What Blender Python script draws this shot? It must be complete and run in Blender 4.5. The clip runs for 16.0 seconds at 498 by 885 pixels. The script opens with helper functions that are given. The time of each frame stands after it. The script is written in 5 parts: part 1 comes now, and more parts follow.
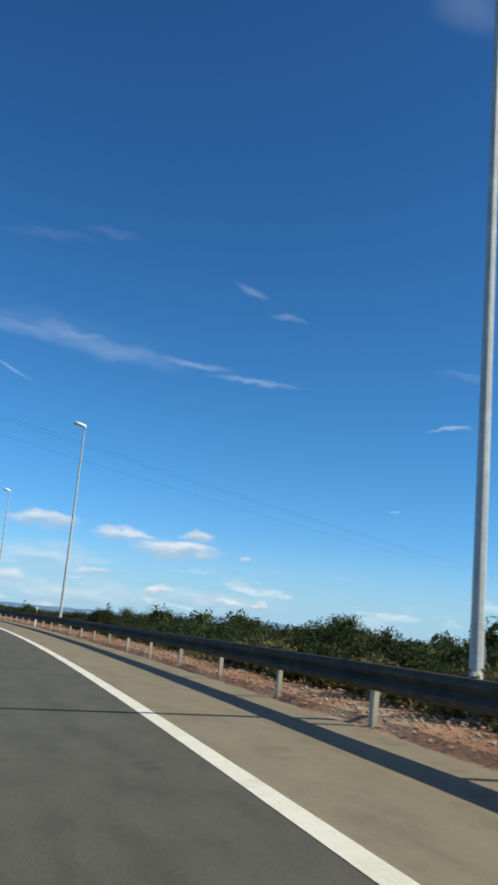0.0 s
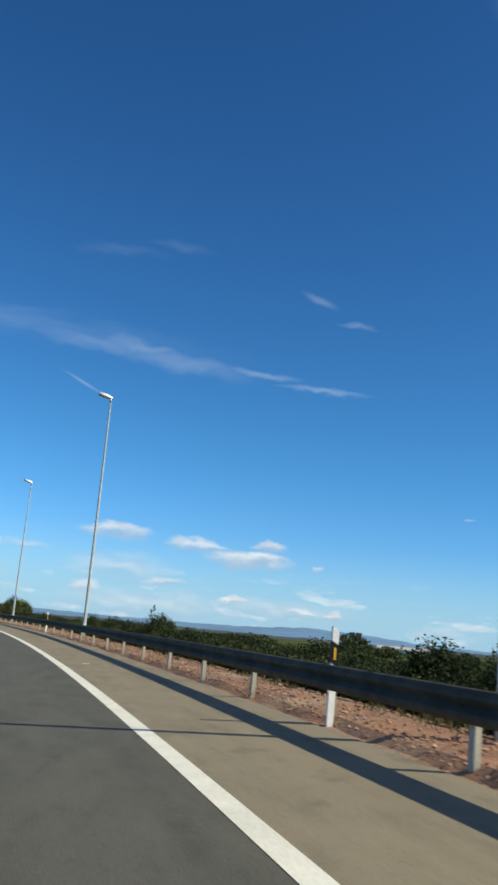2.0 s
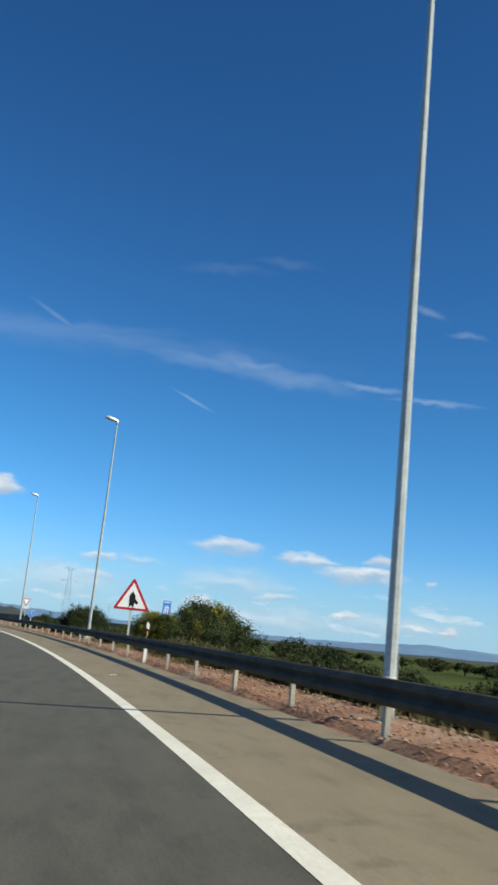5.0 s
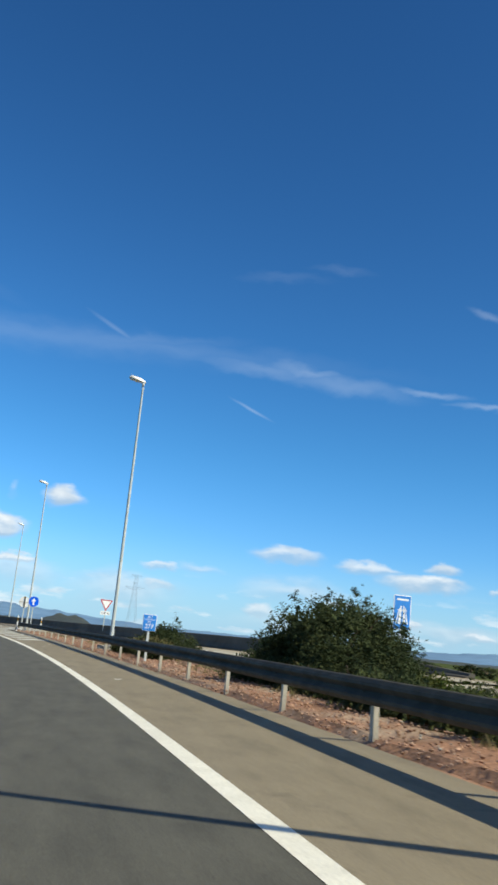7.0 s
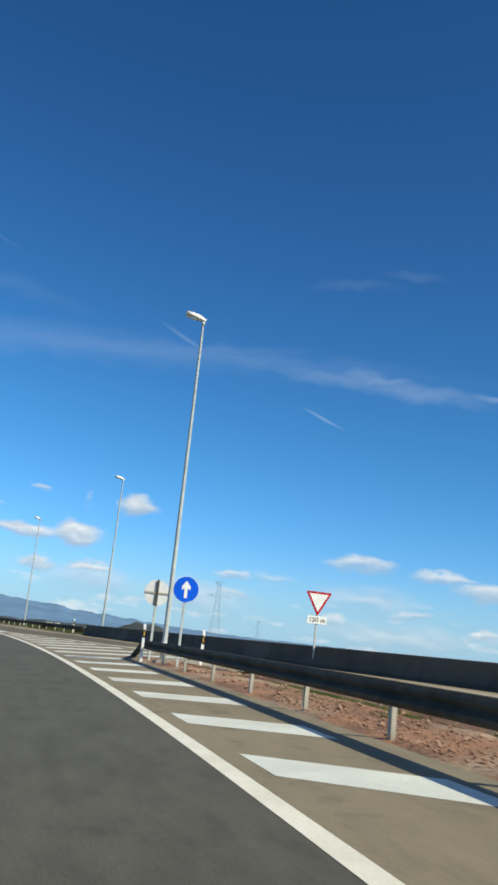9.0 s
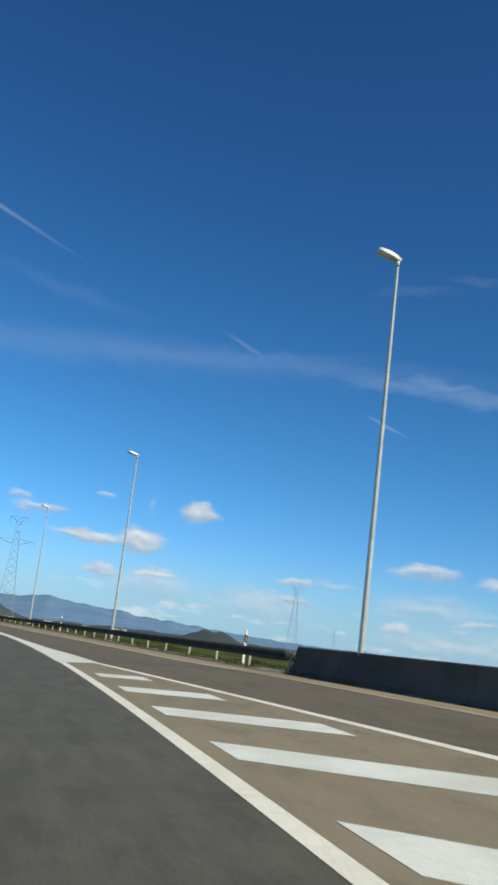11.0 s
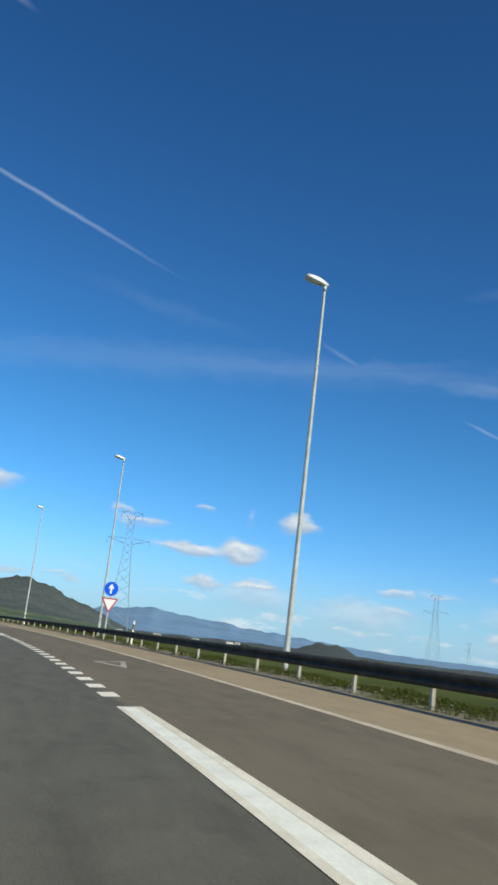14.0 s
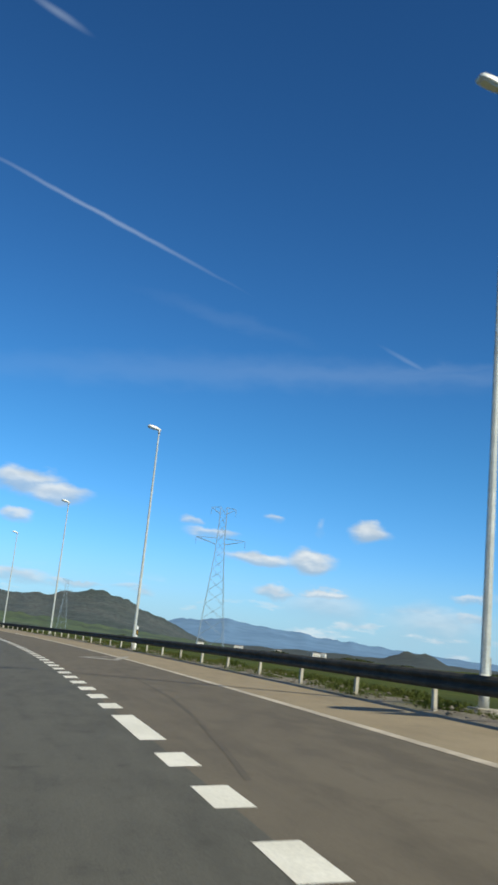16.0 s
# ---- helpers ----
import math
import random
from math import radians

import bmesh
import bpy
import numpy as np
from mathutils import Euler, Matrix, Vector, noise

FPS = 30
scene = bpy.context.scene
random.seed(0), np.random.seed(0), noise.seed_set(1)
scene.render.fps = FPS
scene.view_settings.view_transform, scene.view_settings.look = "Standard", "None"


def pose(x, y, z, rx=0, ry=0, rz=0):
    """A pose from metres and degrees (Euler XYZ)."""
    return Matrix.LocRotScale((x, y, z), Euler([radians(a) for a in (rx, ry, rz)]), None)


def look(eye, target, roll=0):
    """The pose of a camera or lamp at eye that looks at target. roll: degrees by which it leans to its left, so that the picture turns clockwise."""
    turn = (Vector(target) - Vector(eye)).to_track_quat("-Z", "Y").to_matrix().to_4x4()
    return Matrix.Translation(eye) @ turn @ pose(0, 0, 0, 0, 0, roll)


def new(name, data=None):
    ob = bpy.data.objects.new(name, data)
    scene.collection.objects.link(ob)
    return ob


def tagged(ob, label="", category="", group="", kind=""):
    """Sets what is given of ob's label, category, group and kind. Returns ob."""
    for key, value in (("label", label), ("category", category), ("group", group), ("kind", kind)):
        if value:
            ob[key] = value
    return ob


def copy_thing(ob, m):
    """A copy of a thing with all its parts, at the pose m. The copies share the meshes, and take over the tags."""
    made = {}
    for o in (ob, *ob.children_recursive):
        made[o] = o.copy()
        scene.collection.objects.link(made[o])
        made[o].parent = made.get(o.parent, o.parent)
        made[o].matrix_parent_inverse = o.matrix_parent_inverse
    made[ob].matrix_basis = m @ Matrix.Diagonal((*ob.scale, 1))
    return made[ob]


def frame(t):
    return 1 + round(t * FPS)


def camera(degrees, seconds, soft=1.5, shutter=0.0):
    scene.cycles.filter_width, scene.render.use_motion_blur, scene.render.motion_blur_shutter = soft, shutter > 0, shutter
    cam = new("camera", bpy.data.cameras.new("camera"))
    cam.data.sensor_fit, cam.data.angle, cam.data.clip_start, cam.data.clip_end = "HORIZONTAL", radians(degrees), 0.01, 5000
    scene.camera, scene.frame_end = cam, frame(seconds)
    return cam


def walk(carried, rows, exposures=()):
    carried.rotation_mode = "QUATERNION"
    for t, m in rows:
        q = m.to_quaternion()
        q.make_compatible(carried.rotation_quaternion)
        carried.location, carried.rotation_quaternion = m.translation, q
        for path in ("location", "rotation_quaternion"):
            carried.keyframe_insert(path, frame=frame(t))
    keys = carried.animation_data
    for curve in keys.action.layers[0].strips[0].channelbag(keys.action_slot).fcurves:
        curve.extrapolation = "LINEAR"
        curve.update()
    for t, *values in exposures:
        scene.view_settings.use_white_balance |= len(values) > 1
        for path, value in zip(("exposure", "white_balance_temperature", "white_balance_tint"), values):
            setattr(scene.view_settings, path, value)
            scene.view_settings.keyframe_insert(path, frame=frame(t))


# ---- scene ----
# ---- the road's own measure: s metres along it, d metres to the right, z up ----
BANK = 0.0858
S_GRID = np.arange(-400.0, 1200.0, 1.0)
BEND = np.interp(S_GRID, [-50, 40, 130, 220, 310, 400, 520], [0.00135, 0.00139, 0.00161, 0.00155, 0.00172, 0.00134, 0.00147])
TURN = np.cumsum(BEND)
TURN -= TURN[400]
ROAD_X = np.cumsum(-np.sin(TURN))
ROAD_Y = np.cumsum(np.cos(TURN))
ROAD_X -= ROAD_X[400]
ROAD_Y -= ROAD_Y[400]


def plane(d):
    """Height of the paved surface: banked, and nearly level beyond the slip lane."""
    return BANK * d if d < 7.2 else BANK * 7.2 + 0.015 * (d - 7.2)


def turn(s):
    return float(np.interp(s, S_GRID, TURN))


def at(s, d, z=0.0):
    th = turn(s)
    return Vector((float(np.interp(s, S_GRID, ROAD_X)) + d * math.cos(th), float(np.interp(s, S_GRID, ROAD_Y)) + d * math.sin(th), z))


def stand(s, d, z, yaw=0.0, pitch=0.0):
    """A pose on the road's measure: x to the right of the road, y along it."""
    return Matrix.Translation(at(s, d, z)) @ pose(0, 0, 0, pitch, 0, math.degrees(turn(s)) + yaw)


# ---- camera ----
cam = camera(30.82, 16.0, soft=3.0, shutter=0.08)
# seconds, s, d, yaw from the road, pitch, lean
DRIVE = [
    (0.0, 0.36, -0.03, -14.09, 11.66, 5.29),
    (0.5, 11.90, 0.09, -13.82, 11.74, 5.52),
    (1.0, 23.51, 0.23, -13.40, 11.81, 5.70),
    (1.5, 35.22, 0.32, -13.25, 11.85, 5.42),
    (2.0, 46.88, 0.40, -13.19, 11.88, 5.27),
    (2.5, 58.59, 0.48, -12.94, 11.92, 5.19),
    (3.0, 70.37, 0.51, -12.67, 12.05, 5.31),
    (3.5, 82.08, 0.50, -12.43, 12.13, 5.42),
    (4.0, 93.76, 0.45, -12.25, 12.16, 5.52),
    (4.5, 105.43, 0.38, -12.13, 12.18, 5.60),
    (5.0, 117.12, 0.31, -12.09, 12.19, 5.66),
    (5.5, 128.86, 0.25, -12.15, 12.22, 5.68),
    (6.0, 140.67, 0.22, -12.31, 12.28, 5.68),
    (6.5, 152.55, 0.24, -12.46, 12.30, 5.66),
    (7.0, 164.16, 0.23, -12.59, 12.37, 5.67),
    (7.5, 175.78, 0.20, -12.52, 12.42, 5.69),
    (8.0, 187.63, 0.16, -12.26, 12.38, 5.76),
    (8.5, 199.34, 0.07, -12.15, 12.42, 5.91),
    (9.0, 210.82, 0.01, -12.10, 12.49, 6.11),
    (9.5, 222.53, -0.06, -12.12, 12.49, 6.32),
    (10.0, 234.31, -0.06, -12.16, 12.51, 6.54),
    (10.5, 246.13, -0.02, -12.23, 12.53, 6.72),
    (11.0, 257.96, 0.03, -12.32, 12.54, 6.81),
    (11.5, 269.77, 0.06, -12.42, 12.55, 6.74),
    (12.0, 281.54, 0.04, -12.53, 12.52, 6.46),
    (12.5, 293.22, -0.06, -12.63, 12.47, 5.90),
    (13.0, 304.82, -0.05, -12.81, 12.58, 5.78),
    (13.5, 316.42, 0.05, -12.80, 12.66, 6.37),
    (14.0, 328.05, 0.03, -12.68, 12.53, 6.87),
    (14.5, 339.76, -0.00, -12.76, 12.49, 6.59),
    (15.0, 351.63, 0.14, -12.89, 12.59, 6.35),
    (15.5, 363.85, 0.29, -12.81, 12.62, 6.28),
    (16.0, 375.65, 0.29, -12.55, 12.68, 5.78),
]
EYE = 1.37
walk(cam, [(t, Matrix.Translation(at(s, d, EYE + BANK * d)) @ pose(0, 0, 0, 90 + p, 0, math.degrees(turn(s)) + y) @ pose(0, 0, 0, 0, 0, lean))
           for t, s, d, y, p, lean in DRIVE], exposures=[(0.0, 0.12), (3.0, 0.09), (5.5, 0.09), (6.2, 0.08), (6.6, 0.16), (7.0, 0.22), (7.5, 0.24), (8.2, 0.16), (9.0, 0.07), (9.5, -0.01), (12.0, -0.08), (13.0, -0.06), (14.5, 0.04), (16.0, 0.01)])

# ---- sky and sun ----
SUN_EL, SUN_AZ = 38.8, 117.0
world = bpy.data.worlds.new("sky")
scene.world = world
world.use_nodes = True
wn, wl = world.node_tree.nodes, world.node_tree.links
wn.clear()


def link(a, b):
    wl.new(a, b)


sky = wn.new("ShaderNodeTexSky")
sky.sky_type, sky.sun_disc = "NISHITA", False
sky.sun_elevation, sky.sun_rotation = radians(SUN_EL), radians(SUN_AZ)
sky.air_density, sky.dust_density, sky.ozone_density = 1.0, 0.3, 3.0
coord = wn.new("ShaderNodeTexCoord")
warp = wn.new("ShaderNodeTexNoise")
warp.inputs["Scale"].default_value, warp.inputs["Detail"].default_value, warp.inputs["Roughness"].default_value = 26.0, 4.0, 0.5
stretch = wn.new("ShaderNodeMapping")
stretch.inputs["Scale"].default_value = (1, 1, 2.2)
link(coord.outputs["Generated"], stretch.inputs["Vector"])
link(stretch.outputs[0], warp.inputs["Vector"])
centre = wn.new("ShaderNodeVectorMath")
centre.operation = "SUBTRACT"
link(warp.outputs["Color"], centre.inputs[0])
centre.inputs[1].default_value = (0.5, 0.5, 0.5)


def bent(amount):
    push = wn.new("ShaderNodeVectorMath")
    push.operation = "MULTIPLY_ADD"
    link(centre.outputs[0], push.inputs[0])
    push.inputs[1].default_value = (amount, amount, amount)
    link(coord.outputs["Generated"], push.inputs[2])
    return push.outputs[0]


PUFF, WISP, TRAIL = bent(0.027), bent(0.022), bent(0.0035)
# azimuth to the left of the first heading, elevation, half width, half height (degrees), lean, strength
CUMULUS = [
    (-1.5, 5.49, 2.13, 0.53, 0, 0.60), (-6.9, 5.05, 1.85, 0.39, 0, 0.60), (-10.1, 4.42, 2.34, 0.50, 0, 0.80), (-11.4, 5.39, 0.99, 0.39, 0, 0.75),
    (-14.4, 4.33, 0.39, 0.21, 0, 0.45), (-5.2, 2.60, 1.21, 0.35, 0, 0.50), (-0.1, 1.94, 0.92, 0.43, 0, 0.55), (-9.5, 1.79, 1.06, 0.21, 0, 0.80),
    (-13.8, 1.52, 1.28, 0.32, 0, 0.65), (-15.7, 1.52, 0.35, 0.39, 0, 0.90), (-4.2, 1.13, 5.32, 0.92, 0, 0.38), (-12.9, 1.50, 4.26, 0.78, 0, 0.38),
    (-26.8, 13.24, 1.14, 0.18, 0, 0.30), (-23.5, 7.94, 0.46, 0.11, 0, 0.30), (-22.1, 0.80, 2.13, 0.43, 0, 0.30), (6.2, 4.05, 1.06, 0.21, 0, 0.55),
    (3.7, 4.19, 1.49, 0.35, 0, 0.35), (6.2, 2.92, 0.92, 0.35, 0, 0.50), (8.3, 2.51, 3.37, 0.99, 0, 0.38), (-2.1, 3.14, 3.19, 0.92, 0, 0.38),
    (-4.4, 2.69, 0.78, 0.35, 0, 0.50), (12.7, 7.62, 1.21, 0.64, 0, 0.95), (19.5, 5.46, 2.20, 0.50, 0, 0.85), (16.3, 5.47, 1.49, 0.64, 0, 0.95),
    (18.7, 8.04, 0.67, 0.28, 0, 0.45), (24.0, 7.32, 0.67, 0.28, 0, 0.50), (22.5, 6.73, 1.49, 0.32, 0, 0.55), (15.3, 3.55, 1.31, 0.28, 0, 0.80),
    (18.3, 3.41, 1.28, 0.35, 0, 0.65), (15.0, 2.71, 3.02, 1.06, 0, 0.38), (8.3, 2.18, 3.19, 1.21, 0, 0.38), (15.7, 7.77, 0.25, 0.50, 0, 0.20),
    (-0.4, 1.83, 0.85, 0.50, 0, 0.50), (26.5, 2.65, 0.78, 0.25, 0, 0.40), (34.7, 8.68, 2.20, 0.71, 0, 0.80), (32.5, 8.05, 1.70, 0.60, 0, 0.75),
    (34.9, 6.39, 0.96, 0.43, 0, 0.65), (34.7, 2.86, 2.48, 0.43, 0, 0.50), (30.8, 2.81, 1.56, 0.21, 0, 0.45), (27.4, 2.93, 1.28, 0.21, 0, 0.40),
]
CIRRUS = [
    (0.7, 16.94, 3.02, 0.57, -2, 0.20), (-2.2, 17.01, 1.60, 0.43, -2, 0.28), (-4.5, 16.38, 3.37, 0.71, -6, 0.22), (-9.9, 16.12, 1.77, 0.28, -4, 0.30),
    (-14.1, 15.37, 2.06, 0.25, -3, 0.33), (-13.4, 20.89, 0.99, 0.35, -23, 0.22), (-15.9, 19.58, 0.92, 0.18, -2, 0.20), (-27.7, 16.42, 1.42, 0.32, -6, 0.10),
    (-27.0, 37.52, 1.77, 1.42, -20, 0.13), (0.2, 22.72, 2.13, 0.35, 4, 0.06), (11.0, 17.73, 5.68, 0.50, 7, 0.13), (-1.4, 17.09, 2.13, 0.57, -6, 0.22),
    (7.3, 17.61, 4.26, 0.50, 1, 0.12), (-3.7, 23.47, 1.42, 0.28, -3, 0.07), (15.3, 17.34, 14.91, 0.92, 3, 0.13), (1.9, 17.13, 3.90, 0.50, -1, 0.13),
    (23.1, 20.20, 4.26, 0.57, -11, 0.05), (21.6, 16.97, 15.26, 1.21, 4, 0.10),
]
TRAILS = [
    (1.5, 14.45, 1.21, 0.09, -24, 0.22), (10.9, 18.48, 1.60, 0.14, -27, 0.13), (32.2, 25.42, 6.9, 0.13, -18, 0.28), (37.3, 35.89, 1.60, 0.21, -18, 0.22),
]


def cloud(entry, source, soft, core=0.0, crown=False):
    az, el, wide, high, lean, strength = entry
    m = wn.new("ShaderNodeMapping")
    m.vector_type = "TEXTURE"
    turned = pose(0, 0, 0, 0, 0, az) @ pose(0, 0, 0, el, 0, 0) @ pose(0, 0, 0, 0, -lean, 0)
    m.inputs["Location"].default_value = turned @ Vector((0, 1, 0))
    m.inputs["Rotation"].default_value = turned.to_euler()
    m.inputs["Scale"].default_value = (radians(wide), 0.6, radians(high))
    link(source, m.inputs["Vector"])
    size = wn.new("ShaderNodeVectorMath")
    size.operation = "LENGTH"
    link(m.outputs[0], size.inputs[0])
    fade = wn.new("ShaderNodeMapRange")
    fade.interpolation_type = "SMOOTHSTEP"
    for name, value in (("From Min", 1.0 + soft), ("From Max", core), ("To Min", 0.0), ("To Max", strength)):
        fade.inputs[name].default_value = value
    link(size.outputs["Value"], fade.inputs["Value"])
    if not crown:
        return fade.outputs["Result"]
    apart = wn.new("ShaderNodeSeparateXYZ")
    link(m.outputs[0], apart.inputs[0])
    upper = wn.new("ShaderNodeMapRange")
    upper.interpolation_type = "SMOOTHSTEP"
    upper.inputs["From Min"].default_value, upper.inputs["From Max"].default_value = -0.45, 0.45
    link(apart.outputs["Z"], upper.inputs["Value"])
    both = wn.new("ShaderNodeMath")
    both.operation = "MULTIPLY"
    link(fade.outputs["Result"], both.inputs[0])
    link(upper.outputs[0], both.inputs[1])
    return both.outputs[0]


def gathered(values):
    total = values[0]
    for v in values[1:]:
        top = wn.new("ShaderNodeMath")
        top.operation = "MAXIMUM"
        link(total, top.inputs[0])
        link(v, top.inputs[1])
        total = top.outputs[0]
    return total


def over(below, cover, colour):
    m = wn.new("ShaderNodeMix")
    m.data_type = "RGBA"
    link(cover, m.inputs[0])
    link(below, m.inputs[6])
    if isinstance(colour, tuple):
        m.inputs[7].default_value = (*colour, 1)
    else:
        link(colour, m.inputs[7])
    return m.outputs[2]


lumps = wn.new("ShaderNodeTexNoise")
lumps.inputs["Scale"].default_value, lumps.inputs["Detail"].default_value = 36.0, 2.0
link(stretch.outputs[0], lumps.inputs["Vector"])
above = wn.new("ShaderNodeTexNoise")
above.inputs["Scale"].default_value, above.inputs["Detail"].default_value = 36.0, 2.0
lifted = wn.new("ShaderNodeVectorMath")
lifted.operation = "ADD"
link(stretch.outputs[0], lifted.inputs[0])
lifted.inputs[1].default_value = (0.002, 0.0, 0.016)
link(lifted.outputs[0], above.inputs["Vector"])
facing = wn.new("ShaderNodeMath")
facing.operation = "SUBTRACT"
link(lumps.outputs["Fac"], facing.inputs[0])
link(above.outputs["Fac"], facing.inputs[1])
lit = wn.new("ShaderNodeMapRange")
lit.inputs["From Min"].default_value, lit.inputs["From Max"].default_value = -0.20, 0.10
link(facing.outputs[0], lit.inputs["Value"])
shade = wn.new("ShaderNodeRGB")
shade.outputs[0].default_value = (6.2, 7.1, 7.9, 1)
puff_colour = over(shade.outputs[0], lit.outputs[0], (8.4, 9.0, 9.3))
deep = wn.new("ShaderNodeGamma")
dim = wn.new("ShaderNodeVectorMath")
dim.operation = "SCALE"
dim.inputs["Scale"].default_value = 0.1
tint = wn.new("ShaderNodeVectorMath")
tint.operation = "MULTIPLY"
link(sky.outputs[0], dim.inputs[0])
link(dim.outputs[0], deep.inputs["Color"])
deep.inputs["Gamma"].default_value = 1.4
link(deep.outputs[0], tint.inputs[0])
height = wn.new("ShaderNodeSeparateXYZ")
link(coord.outputs["Generated"], height.inputs[0])
rise = wn.new("ShaderNodeMapRange")
rise.interpolation_type = "SMOOTHERSTEP"
rise.inputs["From Min"].default_value, rise.inputs["From Max"].default_value = -0.02, 0.26
link(height.outputs["Z"], rise.inputs["Value"])
low_tint = wn.new("ShaderNodeRGB")
low_tint.outputs[0].default_value = (7.9, 12.4, 18.8, 1)
link(over(low_tint.outputs[0], rise.outputs[0], (6.2, 13.4, 16.4)), tint.inputs[1])
# unseen warm grey patch overhead, added to take the blue out of the shadows
overhead_fill = wn.new("ShaderNodeMapRange")
overhead_fill.interpolation_type = "SMOOTHERSTEP"
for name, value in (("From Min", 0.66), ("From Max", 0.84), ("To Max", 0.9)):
    overhead_fill.inputs[name].default_value = value
link(height.outputs["Z"], overhead_fill.inputs["Value"])
# pale haze over the horizon
haze = wn.new("ShaderNodeMapRange")
haze.interpolation_type = "SMOOTHSTEP"
for name, value in (("From Min", 0.11), ("From Max", -0.01), ("To Max", 0.75)):
    haze.inputs[name].default_value = value
link(height.outputs["Z"], haze.inputs["Value"])
clear = over(tint.outputs[0], haze.outputs[0], (3.7, 6.3, 8.5))
sky_colour = over(clear, gathered([cloud((e[0], e[1] + 0.1, e[2], e[3] * 0.7, e[4], e[5] * 0.72), WISP, 0.8) for e in CIRRUS] + [cloud(e, TRAIL, 0.6) for e in TRAILS]), (6.6, 7.8, 9.0))
def heaps(crown):
    return gathered([cloud((e[0], e[1], e[2] * 1.15, e[3] * 1.15, 0, min(0.95, e[5] * (1.1 if crown else 0.9))), PUFF, 0.2, 0.4 if e[5] > 0.4 else 0.0, crown) for e in CUMULUS])


sky_colour = over(sky_colour, heaps(False), (4.1, 5.4, 6.7))
sky_colour = over(sky_colour, heaps(True), puff_colour)
# small scattered clouds low over the horizon
scatter = wn.new("ShaderNodeTexNoise")
scatter.inputs["Scale"].default_value, scatter.inputs["Detail"].default_value, scatter.inputs["Roughness"].default_value = 17.0, 6.0, 0.55
squash = wn.new("ShaderNodeMapping")
squash.inputs["Scale"].default_value = (1, 1, 4.0)
link(coord.outputs["Generated"], squash.inputs["Vector"])
link(squash.outputs[0], scatter.inputs["Vector"])
puffs = wn.new("ShaderNodeMapRange")
puffs.interpolation_type = "SMOOTHSTEP"
for name, value in (("From Min", 0.55), ("From Max", 0.68), ("To Max", 0.6)):
    puffs.inputs[name].default_value = value
link(scatter.outputs["Fac"], puffs.inputs["Value"])
band = wn.new("ShaderNodeMapRange")
band.interpolation_type = "SMOOTHSTEP"
for name, value in (("From Min", 0.072), ("From Max", 0.03)):
    band.inputs[name].default_value = value
link(height.outputs["Z"], band.inputs["Value"])
low_cover = wn.new("ShaderNodeMath")
low_cover.operation = "MULTIPLY"
link(puffs.outputs[0], low_cover.inputs[0])
link(band.outputs[0], low_cover.inputs[1])
sky_colour = over(sky_colour, low_cover.outputs[0], puff_colour)
sky_colour = over(sky_colour, overhead_fill.outputs[0], (1.5, 1.3, 0.95))
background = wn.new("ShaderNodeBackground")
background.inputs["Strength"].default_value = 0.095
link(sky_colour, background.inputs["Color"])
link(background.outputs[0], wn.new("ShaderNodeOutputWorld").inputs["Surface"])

sun = new("sun", bpy.data.lights.new("sun", "SUN"))
sun.data.energy, sun.data.angle, sun.data.color = 5.0, radians(0.53), (1.0, 0.92, 0.68)
sun.matrix_world = look(Vector((math.sin(radians(SUN_AZ)) * math.cos(radians(SUN_EL)), math.cos(radians(SUN_AZ)) * math.cos(radians(SUN_EL)), math.sin(radians(SUN_EL)))) * 100, (0, 0, 0))


